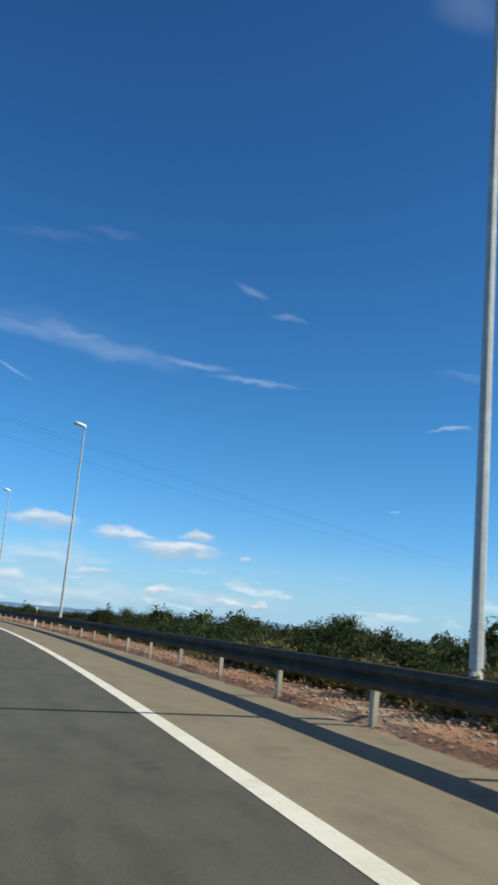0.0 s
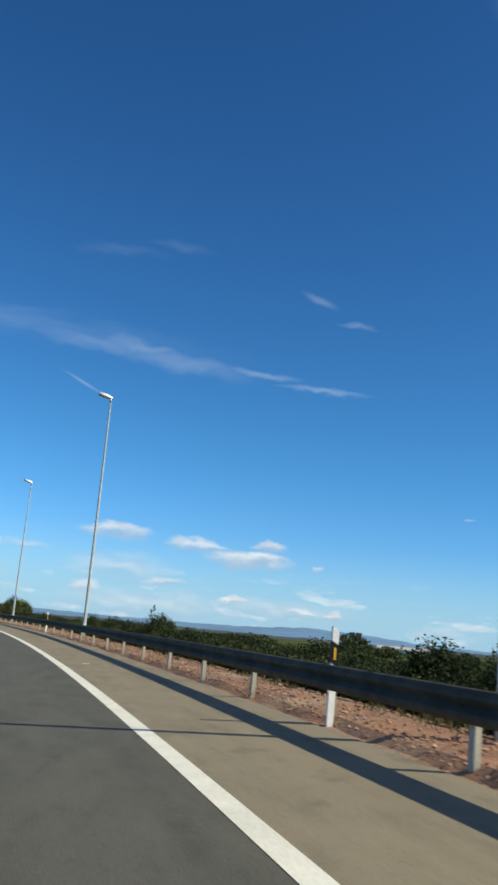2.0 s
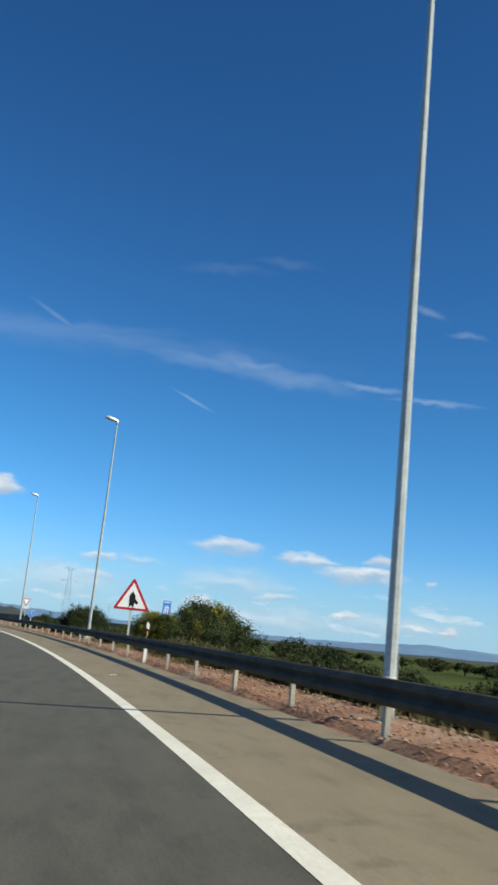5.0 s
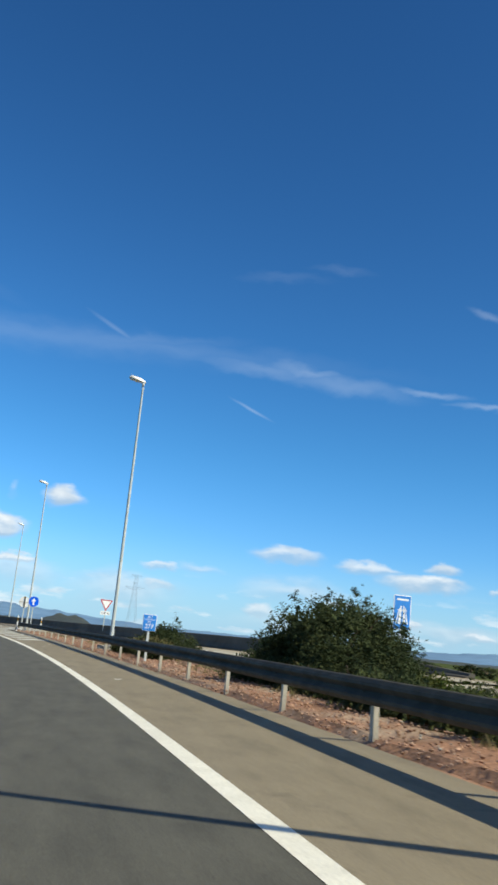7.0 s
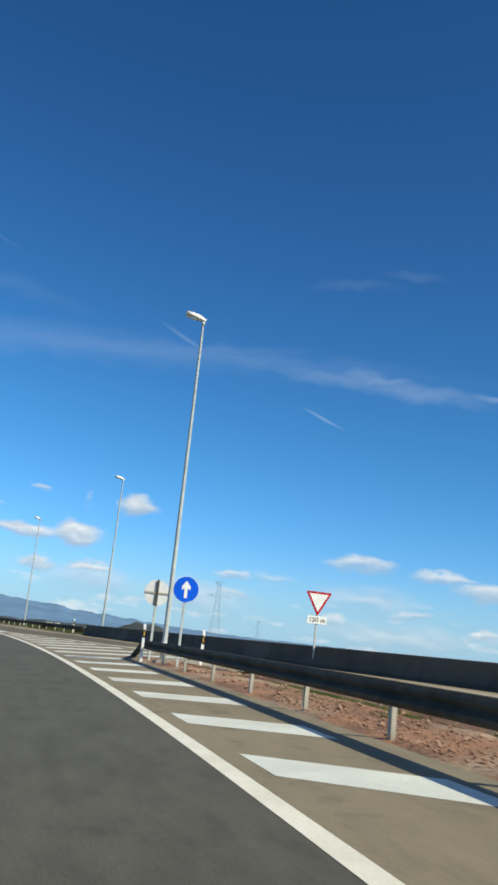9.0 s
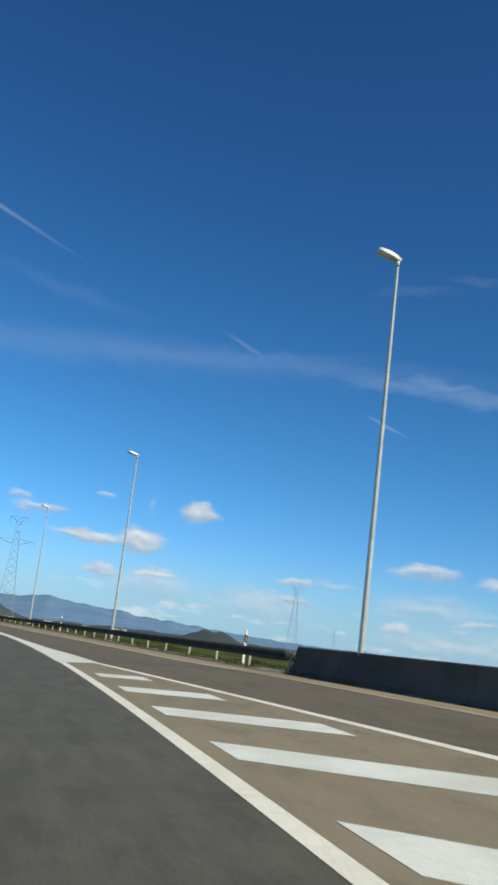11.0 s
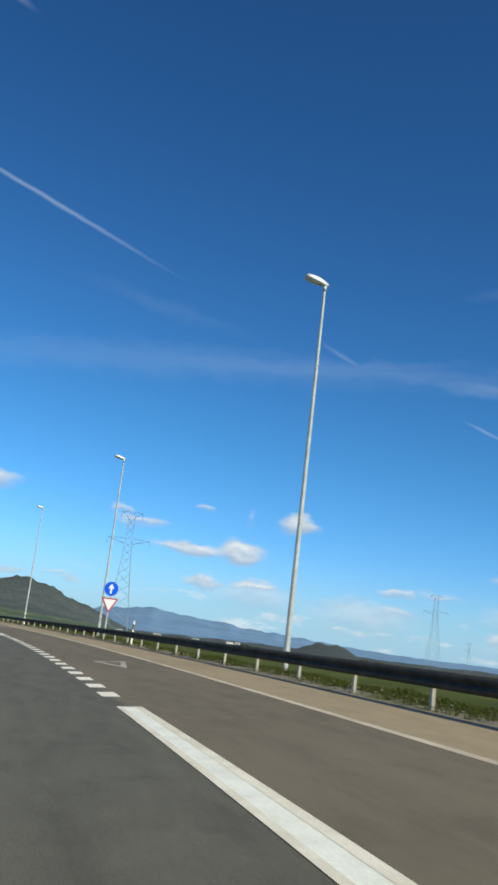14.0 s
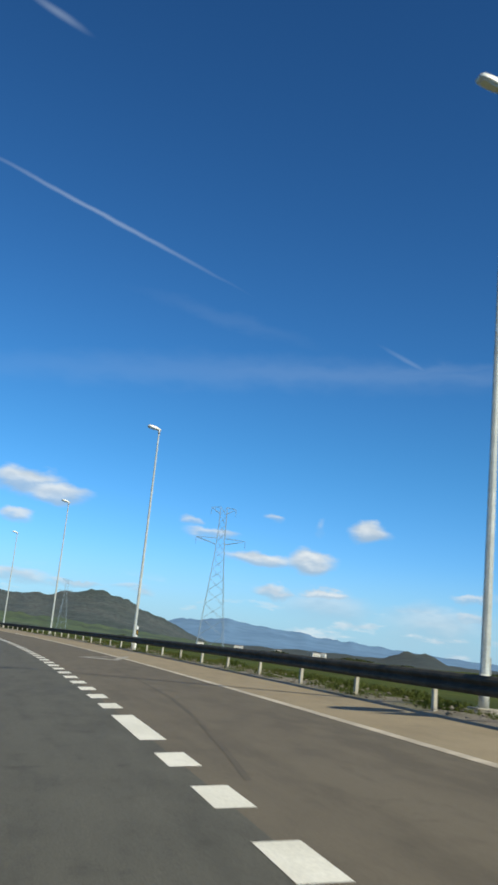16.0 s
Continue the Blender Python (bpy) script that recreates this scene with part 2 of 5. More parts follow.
# ---- materials ----
def material(name, base, other=None, scale=1.0, rough=0.8, metal=0.0, bump=0.0, fine=60.0, mix=(0.4, 0.6), third=None, third_scale=0.2, vary=0.0, grain=0.12, streak=0.0, spots=0.0):
    """Two colours in broad patches, a fine grain over them, a third colour in wide stains, and relief."""
    mat = bpy.data.materials.new(name)
    mat.use_nodes = True
    n, l = mat.node_tree.nodes, mat.node_tree.links
    bsdf = n["Principled BSDF"]
    bsdf.inputs["Roughness"].default_value, bsdf.inputs["Metallic"].default_value = rough, metal
    co = n.new("ShaderNodeTexCoord")

    def noise_at(sc, detail=5.0):
        t = n.new("ShaderNodeTexNoise")
        t.inputs["Scale"].default_value, t.inputs["Detail"].default_value = sc, detail
        l.new(co.outputs["Object"], t.inputs["Vector"])
        return t.outputs["Fac"]

    def ramp(value, lo, hi):
        r = n.new("ShaderNodeMapRange")
        r.inputs["From Min"].default_value, r.inputs["From Max"].default_value = lo, hi
        l.new(value, r.inputs["Value"])
        return r.outputs["Result"]

    def mixed(fac, a, b, kind="MIX"):
        m = n.new("ShaderNodeMix")
        m.data_type, m.blend_type = "RGBA", kind
        if isinstance(fac, float):
            m.inputs[0].default_value = fac
        else:
            l.new(fac, m.inputs[0])
        for slot, v in ((6, a), (7, b)):
            if isinstance(v, tuple):
                m.inputs[slot].default_value = (*v, 1)
            else:
                l.new(v, m.inputs[slot])
        return m.outputs[2]

    colour = mixed(ramp(noise_at(scale), *mix), base, other or tuple(c * 0.8 for c in base))
    if third:
        colour = mixed(ramp(noise_at(third_scale, 3.0), 0.48, 0.66), colour, third)
    if streak:
        # worn tracks that run along the road, and dark spots of tar and rubber
        uv = n.new("ShaderNodeMapping")
        uv.inputs["Scale"].default_value = (0.012, 0.9, 1.0)
        l.new(co.outputs["UV"], uv.inputs["Vector"])
        long_noise = n.new("ShaderNodeTexNoise")
        long_noise.inputs["Scale"].default_value, long_noise.inputs["Detail"].default_value = 1.6, 4.0
        l.new(uv.outputs[0], long_noise.inputs["Vector"])
        colour = mixed(ramp(long_noise.outputs["Fac"], 0.34, 0.70), colour, tuple(c * (1 - streak) for c in base))
    if spots:
        colour = mixed(ramp(noise_at(1.7, 6.0), 0.60, 0.69), colour, tuple(c * (1 - spots) for c in base))
        colour = mixed(ramp(noise_at(6.5, 3.0), 0.66, 0.72), colour, tuple(c * (1 - 0.6 * spots) for c in base))
        if streak:
            worn = n.new("ShaderNodeMapping")
            worn.inputs["Scale"].default_value = (0.42, 1.5, 1.0)
            l.new(co.outputs["UV"], worn.inputs["Vector"])
            patch = n.new("ShaderNodeTexNoise")
            patch.inputs["Scale"].default_value, patch.inputs["Detail"].default_value, patch.inputs["Roughness"].default_value = 1.7, 7.0, 0.62
            l.new(worn.outputs[0], patch.inputs["Vector"])
            colour = mixed(ramp(patch.outputs["Fac"], 0.40, 0.66), colour, tuple(c * (1 + 0.3 * spots) for c in base))
            colour = mixed(ramp(patch.outputs["Fac"], 0.44, 0.30), colour, tuple(c * (1 - 0.7 * spots) for c in base))
    speck = noise_at(fine, 3.0)
    dark = n.new("ShaderNodeMapRange")
    for k, v in (("From Min", 0.3), ("From Max", 0.7), ("To Min", 1.0 - grain), ("To Max", 1.0 + grain)):
        dark.inputs[k].default_value = v
    l.new(speck, dark.inputs["Value"])
    scaled = n.new("ShaderNodeVectorMath")
    scaled.operation = "SCALE"
    l.new(colour, scaled.inputs[0])
    l.new(dark.outputs[0], scaled.inputs["Scale"])
    colour = scaled.outputs[0]
    if vary:
        info = n.new("ShaderNodeObjectInfo")
        hue = n.new("ShaderNodeHueSaturation")
        v = n.new("ShaderNodeMapRange")
        v.inputs["To Min"].default_value, v.inputs["To Max"].default_value = 1 - vary, 1 + vary
        l.new(info.outputs["Random"], v.inputs["Value"])
        l.new(v.outputs[0], hue.inputs["Value"])
        l.new(colour, hue.inputs["Color"])
        colour = hue.outputs[0]
    l.new(colour, bsdf.inputs["Base Color"])
    if bump:
        bm_node = n.new("ShaderNodeBump")
        bm_node.inputs["Strength"].default_value, bm_node.inputs["Distance"].default_value = bump, 0.02
        l.new(speck, bm_node.inputs["Height"])
        l.new(bm_node.outputs[0], bsdf.inputs["Normal"])
    return mat


ASPHALT = material("asphalt", (0.090, 0.087, 0.071), (0.073, 0.071, 0.059), 0.6, 0.9, bump=0.15, fine=70, third=(0.10, 0.097, 0.08), third_scale=0.12, streak=0.26, spots=0.36, grain=0.3)
RAMP_ASPHALT = material("ramp_asphalt", (0.130, 0.110, 0.079), (0.106, 0.091, 0.067), 0.5, 0.9, bump=0.15, fine=70, third=(0.148, 0.127, 0.092), third_scale=0.15, streak=0.27, spots=0.25, grain=0.18)
SHOULDER = material("dusty_asphalt", (0.234, 0.198, 0.137), (0.205, 0.174, 0.121), 0.7, 0.9, bump=0.2, fine=70, third=(0.264, 0.224, 0.156), third_scale=0.25, streak=0.14, spots=0.3, grain=0.22)
WORN_PAINT = material("worn_road_paint", (0.42, 0.40, 0.35), (0.30, 0.28, 0.24), 2.5, 0.7, bump=0.3, fine=30, third=(0.24, 0.22, 0.18), third_scale=1.5)
EDGE_PAINT = material("dusty_road_paint", (0.56, 0.50, 0.41), (0.46, 0.41, 0.33), 2.0, 0.7, bump=0.2, fine=40, third=(0.38, 0.33, 0.26), third_scale=0.5)
TAR = material("tar", (0.090, 0.078, 0.059), (0.108, 0.093, 0.069), 1.5, 0.9)
PAINT = material("road_paint", (0.84, 0.82, 0.73), (0.78, 0.76, 0.67), 3.0, 0.6, bump=0.2, fine=40, third=(0.74, 0.72, 0.63), third_scale=0.8, spots=0.15)
GORE_PAINT = material("fresh_road_paint", (0.78, 0.81, 0.77), (0.70, 0.73, 0.69), 2.0, 0.6, bump=0.2, fine=40, third=(0.64, 0.65, 0.60), third_scale=0.6, spots=0.12)
BORDER_PAINT = material("cream_road_paint", (0.72, 0.70, 0.62), (0.64, 0.62, 0.54), 2.5, 0.7, bump=0.2, fine=40, third=(0.58, 0.55, 0.47), third_scale=0.8)
DIRT = material("red_dirt", (0.31, 0.165, 0.098), (0.20, 0.108, 0.068), 0.9, 0.95, bump=0.8, fine=16, third=(0.37, 0.27, 0.195), third_scale=0.45, grain=0.4)
SLIP_SHOULDER = material("sandy_asphalt", (0.285, 0.232, 0.152), (0.25, 0.204, 0.134), 0.7, 0.9, bump=0.15, fine=70, third=(0.32, 0.26, 0.172), third_scale=0.25, streak=0.12, spots=0.2, grain=0.18)
STONY = material("grey_stony_soil", (0.20, 0.175, 0.14), (0.15, 0.135, 0.105), 1.2, 0.95, bump=0.8, fine=18, third=(0.10, 0.105, 0.05), third_scale=0.6, grain=0.3)
GRAVEL = material("gravel_stone", (0.42, 0.275, 0.20), (0.31, 0.18, 0.12), 4.0, 0.95, bump=0.5, fine=30, vary=0.2)
GRASS = material("field", (0.05, 0.075, 0.018), (0.085, 0.095, 0.03), 0.35, 0.95, bump=0.8, fine=8, third=(0.045, 0.06, 0.02), third_scale=0.02, grain=0.35)
GRASS.node_tree.nodes["Principled BSDF"].inputs["Specular IOR Level"].default_value = 0.03
# near-black: the shade on the barrier's road side is put into this colour
SHADED_STEEL = material("shaded_galvanised_steel", (0.080, 0.075, 0.063), (0.058, 0.055, 0.047), 3.0, 0.7, 0.0, bump=0.1, fine=30, vary=0.08)
SHADED_STEEL.node_tree.nodes["Principled BSDF"].inputs["Specular IOR Level"].default_value = 0.06
POST = material("weathered_zinc", (0.42, 0.39, 0.32), (0.33, 0.305, 0.25), 5.0, 0.65, 0.0, bump=0.1, fine=30, vary=0.12)
POLE = material("pole_zinc", (0.50, 0.53, 0.52), (0.40, 0.43, 0.42), 2.0, 0.55, 0.0, bump=0.05, fine=20)
SLEEVE = material("pale_steel", (0.54, 0.54, 0.51), (0.44, 0.44, 0.41), 3.0, 0.6, bump=0.1, fine=20)
# parapet concrete, darkened in its base colour because this side lies in shade
SHADED_CONCRETE = material("shade_toned_concrete", (0.085, 0.074, 0.058), (0.062, 0.055, 0.045), 0.8, 0.9, bump=0.4, fine=25, third=(0.11, 0.098, 0.08), third_scale=0.3)
CONCRETE = material("concrete", (0.40, 0.38, 0.34), (0.33, 0.31, 0.28), 0.8, 0.9, bump=0.4, fine=25, third=(0.28, 0.26, 0.23), third_scale=0.3)
PLASTIC = material("white_plastic", (0.80, 0.80, 0.78), (0.74, 0.74, 0.72), 4.0, 0.5)
BLACK = material("black_film", (0.010, 0.010, 0.011), (0.016, 0.016, 0.016), 6.0, 0.5)
AMBER = material("amber_reflector", (0.75, 0.42, 0.03), (0.62, 0.33, 0.02), 8.0, 0.3)
RED = material("red_film", (0.44, 0.016, 0.03), (0.38, 0.014, 0.026), 3.0, 0.5)
RED.node_tree.nodes["Principled BSDF"].inputs["Specular IOR Level"].default_value = 0.15
BLACK.node_tree.nodes["Principled BSDF"].inputs["Specular IOR Level"].default_value = 0.15
BLUE = material("blue_film", (0.001, 0.10, 0.70), (0.001, 0.09, 0.64), 3.0, 0.5)
PANEL_BLUE = material("faded_blue_film", (0.015, 0.21, 0.66), (0.012, 0.18, 0.58), 3.0, 0.5)
BLUE.node_tree.nodes["Principled BSDF"].inputs["Specular IOR Level"].default_value = 0.15
WHITE = material("white_film", (0.80, 0.80, 0.78), (0.74, 0.74, 0.73), 3.0, 0.45)
SIGN_BACK = material("sign_back", (0.70, 0.70, 0.68), (0.62, 0.62, 0.60), 3.0, 0.5, 0.3)
BARK = material("bark", (0.12, 0.085, 0.06), (0.08, 0.06, 0.045), 6.0, 0.95, bump=0.6, fine=25)


def leaf_material(name, base, other):
    mat = material(name, base, other, 0.9, 0.85, vary=0.2, fine=6, grain=0.35)
    mat.node_tree.nodes["Principled BSDF"].inputs["Specular IOR Level"].default_value = 0.15
    n, l = mat.node_tree.nodes, mat.node_tree.links
    bsdf = n["Principled BSDF"]
    thin = n.new("ShaderNodeBsdfTranslucent")
    l.new(bsdf.inputs["Base Color"].links[0].from_socket, thin.inputs["Color"])
    both = n.new("ShaderNodeMixShader")
    both.inputs[0].default_value = 0.2
    l.new(bsdf.outputs[0], both.inputs[1])
    l.new(thin.outputs[0], both.inputs[2])
    l.new(both.outputs[0], n["Material Output"].inputs["Surface"])
    return mat


LEAF_DARK = leaf_material("dark_leaf", (0.038, 0.052, 0.021), (0.056, 0.07, 0.028))
LEAF_OLIVE = leaf_material("olive_leaf", (0.05, 0.066, 0.025), (0.075, 0.088, 0.036))
LEAF_MIXED = leaf_material("mixed_leaf", (0.046, 0.062, 0.019), (0.085, 0.092, 0.024))
LEAF_GOLD = leaf_material("yellow_green_leaf", (0.33, 0.29, 0.03), (0.18, 0.18, 0.03))
WEED = leaf_material("weed_leaf", (0.056, 0.078, 0.016), (0.088, 0.098, 0.024))
DRY_SCRUB = leaf_material("dry_scrub", (0.15, 0.13, 0.055), (0.085, 0.085, 0.035))
DRY = leaf_material("dry_grass", (0.20, 0.17, 0.085), (0.14, 0.13, 0.06))


# ---- building helpers ----
def mesh_of(name, verts, faces, mat, smooth=False):
    me = bpy.data.meshes.new(name)
    me.from_pydata([tuple(v) for v in verts], [], faces)
    me.materials.append(mat)
    if smooth:
        me.polygons.foreach_set("use_smooth", [True] * len(me.polygons))
    me.update()
    return me


def finish(name, bm, mat, smooth=False):
    me = bpy.data.meshes.new(name)
    bmesh.ops.recalc_face_normals(bm, faces=bm.faces)
    bm.to_mesh(me)
    bm.free()
    me.materials.append(mat)
    if smooth:
        me.polygons.foreach_set("use_smooth", [True] * len(me.polygons))
    return me


def part(name, me, parent, m=None, label=""):
    ob = new(name, me)
    ob.parent = parent
    if m is not None:
        ob.matrix_basis = m
    return tagged(ob, label)


def box_bm(bm, size, centre, bevel=0.0, m=None):
    made = bmesh.ops.create_cube(bm, size=1.0)["verts"]
    bmesh.ops.scale(bm, vec=size, verts=made)
    bmesh.ops.translate(bm, vec=centre, verts=made)
    if bevel:
        edges = list({e for v in made for e in v.link_edges})
        made = bmesh.ops.bevel(bm, geom=edges, offset=bevel, segments=2, affect="EDGES")["verts"]
    if m is not None:
        bmesh.ops.transform(bm, matrix=m, verts=[v for v in made if v.is_valid])


def box(name, size, centre, mat, bevel=0.0):
    bm = bmesh.new()
    box_bm(bm, size, centre, bevel)
    return finish(name, bm, mat)


def tube(name, r0, r1, z0, z1, mat, sides=16, x=0.0, y=0.0):
    bm = bmesh.new()
    bmesh.ops.create_cone(bm, cap_ends=True, segments=sides, radius1=r0, radius2=r1, depth=z1 - z0, matrix=Matrix.Translation((x, y, (z0 + z1) / 2)))
    return finish(name, bm, mat, True)


def plate(name, outline, y0, y1, mat):
    """A flat plate in the x-z plane with the outline, from y0 to y1."""
    k = len(outline)
    verts = [(x, y0, z) for x, z in outline] + [(x, y1, z) for x, z in outline]
    faces = [tuple(range(k)), tuple(range(2 * k - 1, k - 1, -1))] + [(i, i + k, (i + 1) % k + k, (i + 1) % k) for i in range(k)]
    bm = bmesh.new()
    vs = [bm.verts.new(v) for v in verts]
    for f in faces:
        bm.faces.new([vs[i] for i in f])
    return finish(name, bm, mat)


def strip(name, stations, columns, mat, label, category, thick=0.0):
    """A sheet along the road: columns are functions of s that give (d, z)."""
    verts, faces, k = [], [], len(columns)
    for s in stations:
        verts += [at(s, *c(s)) for c in columns]
    for i in range(len(stations) - 1):
        for j in range(k - 1):
            a = i * k + j
            faces.append((a, a + 1, a + k + 1, a + k))
    me = mesh_of(name, verts, faces, mat)
    layer = me.uv_layers.new(name="along")
    way = [(s, c(s)[0]) for s in stations for c in columns]
    layer.data.foreach_set("uv", [x for loop in me.loops for x in way[loop.vertex_index]])
    return tagged(new(name, me), label, category, kind="structure")


def flat(d, lift=0.0):
    f = d if callable(d) else (lambda s: d)
    return lambda s: (f(s), plane(f(s)) + lift)


def curve_of(points):
    xs, ys = [p[0] for p in points], [p[1] for p in points]
    return lambda s: float(np.interp(s, xs, ys))


def steps(a, b, step):
    return list(np.linspace(a, b, max(2, int(round((b - a) / step)) + 1)))


# ---- plan: lines across the road ----
EDGE = 2.11                                                          # middle of the carriageway's edge line
ramp_left = curve_of([(120, 23.2), (248, 7.7), (287.2, 3.15), (304, EDGE), (900, EDGE)])
ramp_right = curve_of([(120, 26.9), (248, 11.4), (286, 6.9), (292, 6.35), (315, 5.71), (323, 5.5), (333, 5.28), (900, 5.25)])
ramp_edge = curve_of([(120, 28.3), (248, 12.75), (284, 8.5), (300, 7.6), (318, 7.3), (900, 7.2)])
rail_b = curve_of([(276, 9.6), (285, 8.75), (300, 7.95), (318, 7.6), (900, 7.5)])
wall_b = curve_of([(120, 28.4), (248, 12.9), (285, 8.7)])
flare = curve_of([(-200, 0.0), (208, 0.0), (244, 0.54), (300, 0.54)])             # the near barrier swings out towards its end
paved = curve_of([(-200, 4.3), (208, 4.3), (243.59, 4.78), (246.585, 5.572), (249.58, 7.498), (287.2, 3.15), (304, EDGE + 0.01)])


def ground_z(s, d):
    low = np.interp(d, [-60, -14, -9.5, -8.4, 4.3, 4.5, 5.6, 6.8, 9.5, 13, 40, 80], [-2.0, -1.8, -1.2, -0.9, 0.25, 0.40, 0.46, 0.30, -0.5, -1.1, -1.6, -1.6])
    e, inner = ramp_edge(s), max(5.5, ramp_left(s) - 1.4)
    beside = np.interp(d, [-60, -14, -9.5, -8.4, 4.3, 4.6, inner, e, e + 0.3, e + 1.9, e + 3.5, e + 8, e + 60],
                       [-2.0, -1.8, -1.2, -0.9, 0.22, 0.36, plane(inner) - 0.1, plane(e) - 0.06, plane(e) + 0.0, plane(e) + 0.06, plane(e) - 0.3, -1.2, -1.7])
    w = np.clip((s - 168) / 25, 0, 1)
    return low * (1 - w) + beside * w


# ---- ground ----
def build_ground():
    ss = steps(-120, 760, 4.0)
    ds = [-60, -40, -25, -16, -13, -11, -9.5, -8.4, -2, 3, 4.3, 4.5, 4.9, 5.4, 6.0, 6.7, 7.4, 8.2, 9, 10, 11, 12, 13, 14, 16, 18, 20, 22, 25, 28, 32, 38, 46, 60, 80, 110, 150]
    k = len(ds)
    verts = []
    for s in ss:
        for d in ds:
            wob = 0.05 * noise.noise(Vector((s * 0.3, d * 0.5, 0))) if d > 5 else 0.0
            sunk = 0.16 if 4.3 <= d <= 6.5 and s < 252 or s > 280 and -0.4 < d - ramp_edge(s) < 1.4 else 0.0
            verts.append(at(s, d, float(ground_z(s, d)) + wob - sunk))
    faces = [(i * k + j, i * k + j + 1, (i + 1) * k + j + 1, (i + 1) * k + j) for i in range(len(ss) - 1) for j in range(k - 1)]
    n = len(ss)
    loop = [j for j in range(k)] + [i * k + k - 1 for i in range(1, n)] + [(n - 1) * k + j for j in range(k - 2, -1, -1)] + [i * k for i in range(n - 2, 0, -1)]
    heart = at(320, 45)
    last = loop
    for grow in (0.15, 0.4, 1.0):
        ring = []
        for v in loop:
            p = Vector(verts[v])
            way = Vector((p.x - heart.x, p.y - heart.y, 0))
            reach = way.length + (4300 - way.length) * grow
            way.normalize()
            ring.append(len(verts))
            verts.append(Vector((heart.x + way.x * reach, heart.y + way.y * reach, -1.8 - 2.0 * grow)))
        m = len(loop)
        faces += [(last[i], ring[i], ring[(i + 1) % m], last[(i + 1) % m]) for i in range(m)]
        last = ring
    bm = bmesh.new()
    vs = [bm.verts.new(v) for v in verts]
    for f in faces:
        bm.faces.new([vs[i] for i in f])
    tagged(new("ground", finish("ground", bm, GRASS)), "green and dry farmland around the motorway", "ground", kind="structure")


build_ground()

# ---- road surfaces ----
LONG = steps(-110, 750, 3.0)
strip("road", LONG, [flat(-8.6), flat(-4), flat(0), flat(EDGE)], ASPHALT, "dark grey asphalt carriageway curving to the left", "road")
strip("shoulder", [s for s in LONG if s < 305], [flat(EDGE), flat(lambda s: (EDGE + paved(s)) / 2), flat(paved)], SHOULDER, "sandy-toned paved shoulder beside the carriageway", "pavement")
MERGE = [s for s in LONG if s > 191]
PALE = material("pale_paving", (0.36, 0.325, 0.255), (0.31, 0.28, 0.22), 0.6, 0.9, bump=0.15, fine=70, third=(0.40, 0.36, 0.285), third_scale=0.2, streak=0.12, spots=0.2, grain=0.15)
strip("slip_road_upper", [s for s in MERGE if s < 260], [flat(ramp_left), flat(lambda s: (ramp_left(s) + ramp_right(s)) / 2), flat(ramp_right)], PALE, "pale paved upper part of the slip road", "road")
strip("slip_road", [s for s in MERGE if s > 258], [flat(ramp_left), flat(lambda s: (ramp_left(s) + ramp_right(s)) / 2), flat(ramp_right)], RAMP_ASPHALT, "brownish asphalt slip road joining the carriageway", "road")
strip("slip_road_shoulder", MERGE, [flat(ramp_right), flat(ramp_edge)], SLIP_SHOULDER, "sandy paved shoulder of the slip road", "pavement")
APRON = steps(172, 194, 2.0)


def draped(d):
    return lambda s: (d(s), float(ground_z(s, d(s))) + 0.06)


strip("slip_road_end", APRON, [draped(ramp_left), draped(lambda s: (ramp_left(s) + ramp_right(s)) / 2), draped(ramp_right), draped(ramp_edge)], PALE, "pale paved slip road coming up from the fields", "road")
BESIDE = [s for s in LONG if 191 < s < 251]
strip("slip_road_inner_shoulder", BESIDE, [flat(lambda s: ramp_left(s) - (2.4 if s < 248.5 else 0.02)), flat(ramp_left)], PALE, "pale paved inner shoulder of the slip road", "pavement")

# ---- road markings ----
TOP = 0.004


def marking(name, stations, left, right, label, lift=TOP, mat=PAINT):
    return strip(name, stations, [flat(left, lift), flat(right, lift)], mat, label, "road marking")


marking("edge_line", steps(-110, 287.2, 2.0), EDGE - 0.1, EDGE + 0.1, "solid white painted edge line on asphalt")
gore_right = curve_of([(287.2, 3.22), (293.4, 2.98), (298, 2.68), (310, 2.42), (343, 2.34)])
marking("gore_tip", steps(287.2, 343, 1.0), EDGE - 0.13, gore_right, "broad white painted tip where the slip road joins", mat=GORE_PAINT)
marking("gore_border", steps(287.2, 343, 1.0), lambda s: gore_right(s) - 0.09, lambda s: gore_right(s) + 0.03, "narrow cream painted border beside the gore", 0.006, BORDER_PAINT)
marking("gore_border", steps(287.2, 343, 1.0), EDGE - 0.15, EDGE - 0.06, "narrow cream painted border beside the carriageway", 0.006, BORDER_PAINT)
marking("slip_edge_line", [s for s in LONG if s > 194], lambda s: ramp_right(s) - 0.08, lambda s: ramp_right(s) + 0.08, "thin worn white painted edge line of the slip road", mat=EDGE_PAINT)
marking("slip_inner_line", steps(194, 287.2, 2.0), lambda s: ramp_left(s) - 0.10, lambda s: ramp_left(s) + 0.10, "white painted inner line of the slip road")
for k in range(64):
    s0 = 344.85 + 2.108 * k
    if k == 21:
        continue
    marking("dash", steps(s0, s0 + (3.1 if k == 20 else 1.0), 0.5), EDGE - 0.16, EDGE + 0.17, "short white dash between the lanes")["group"] = "dashes between the lanes"
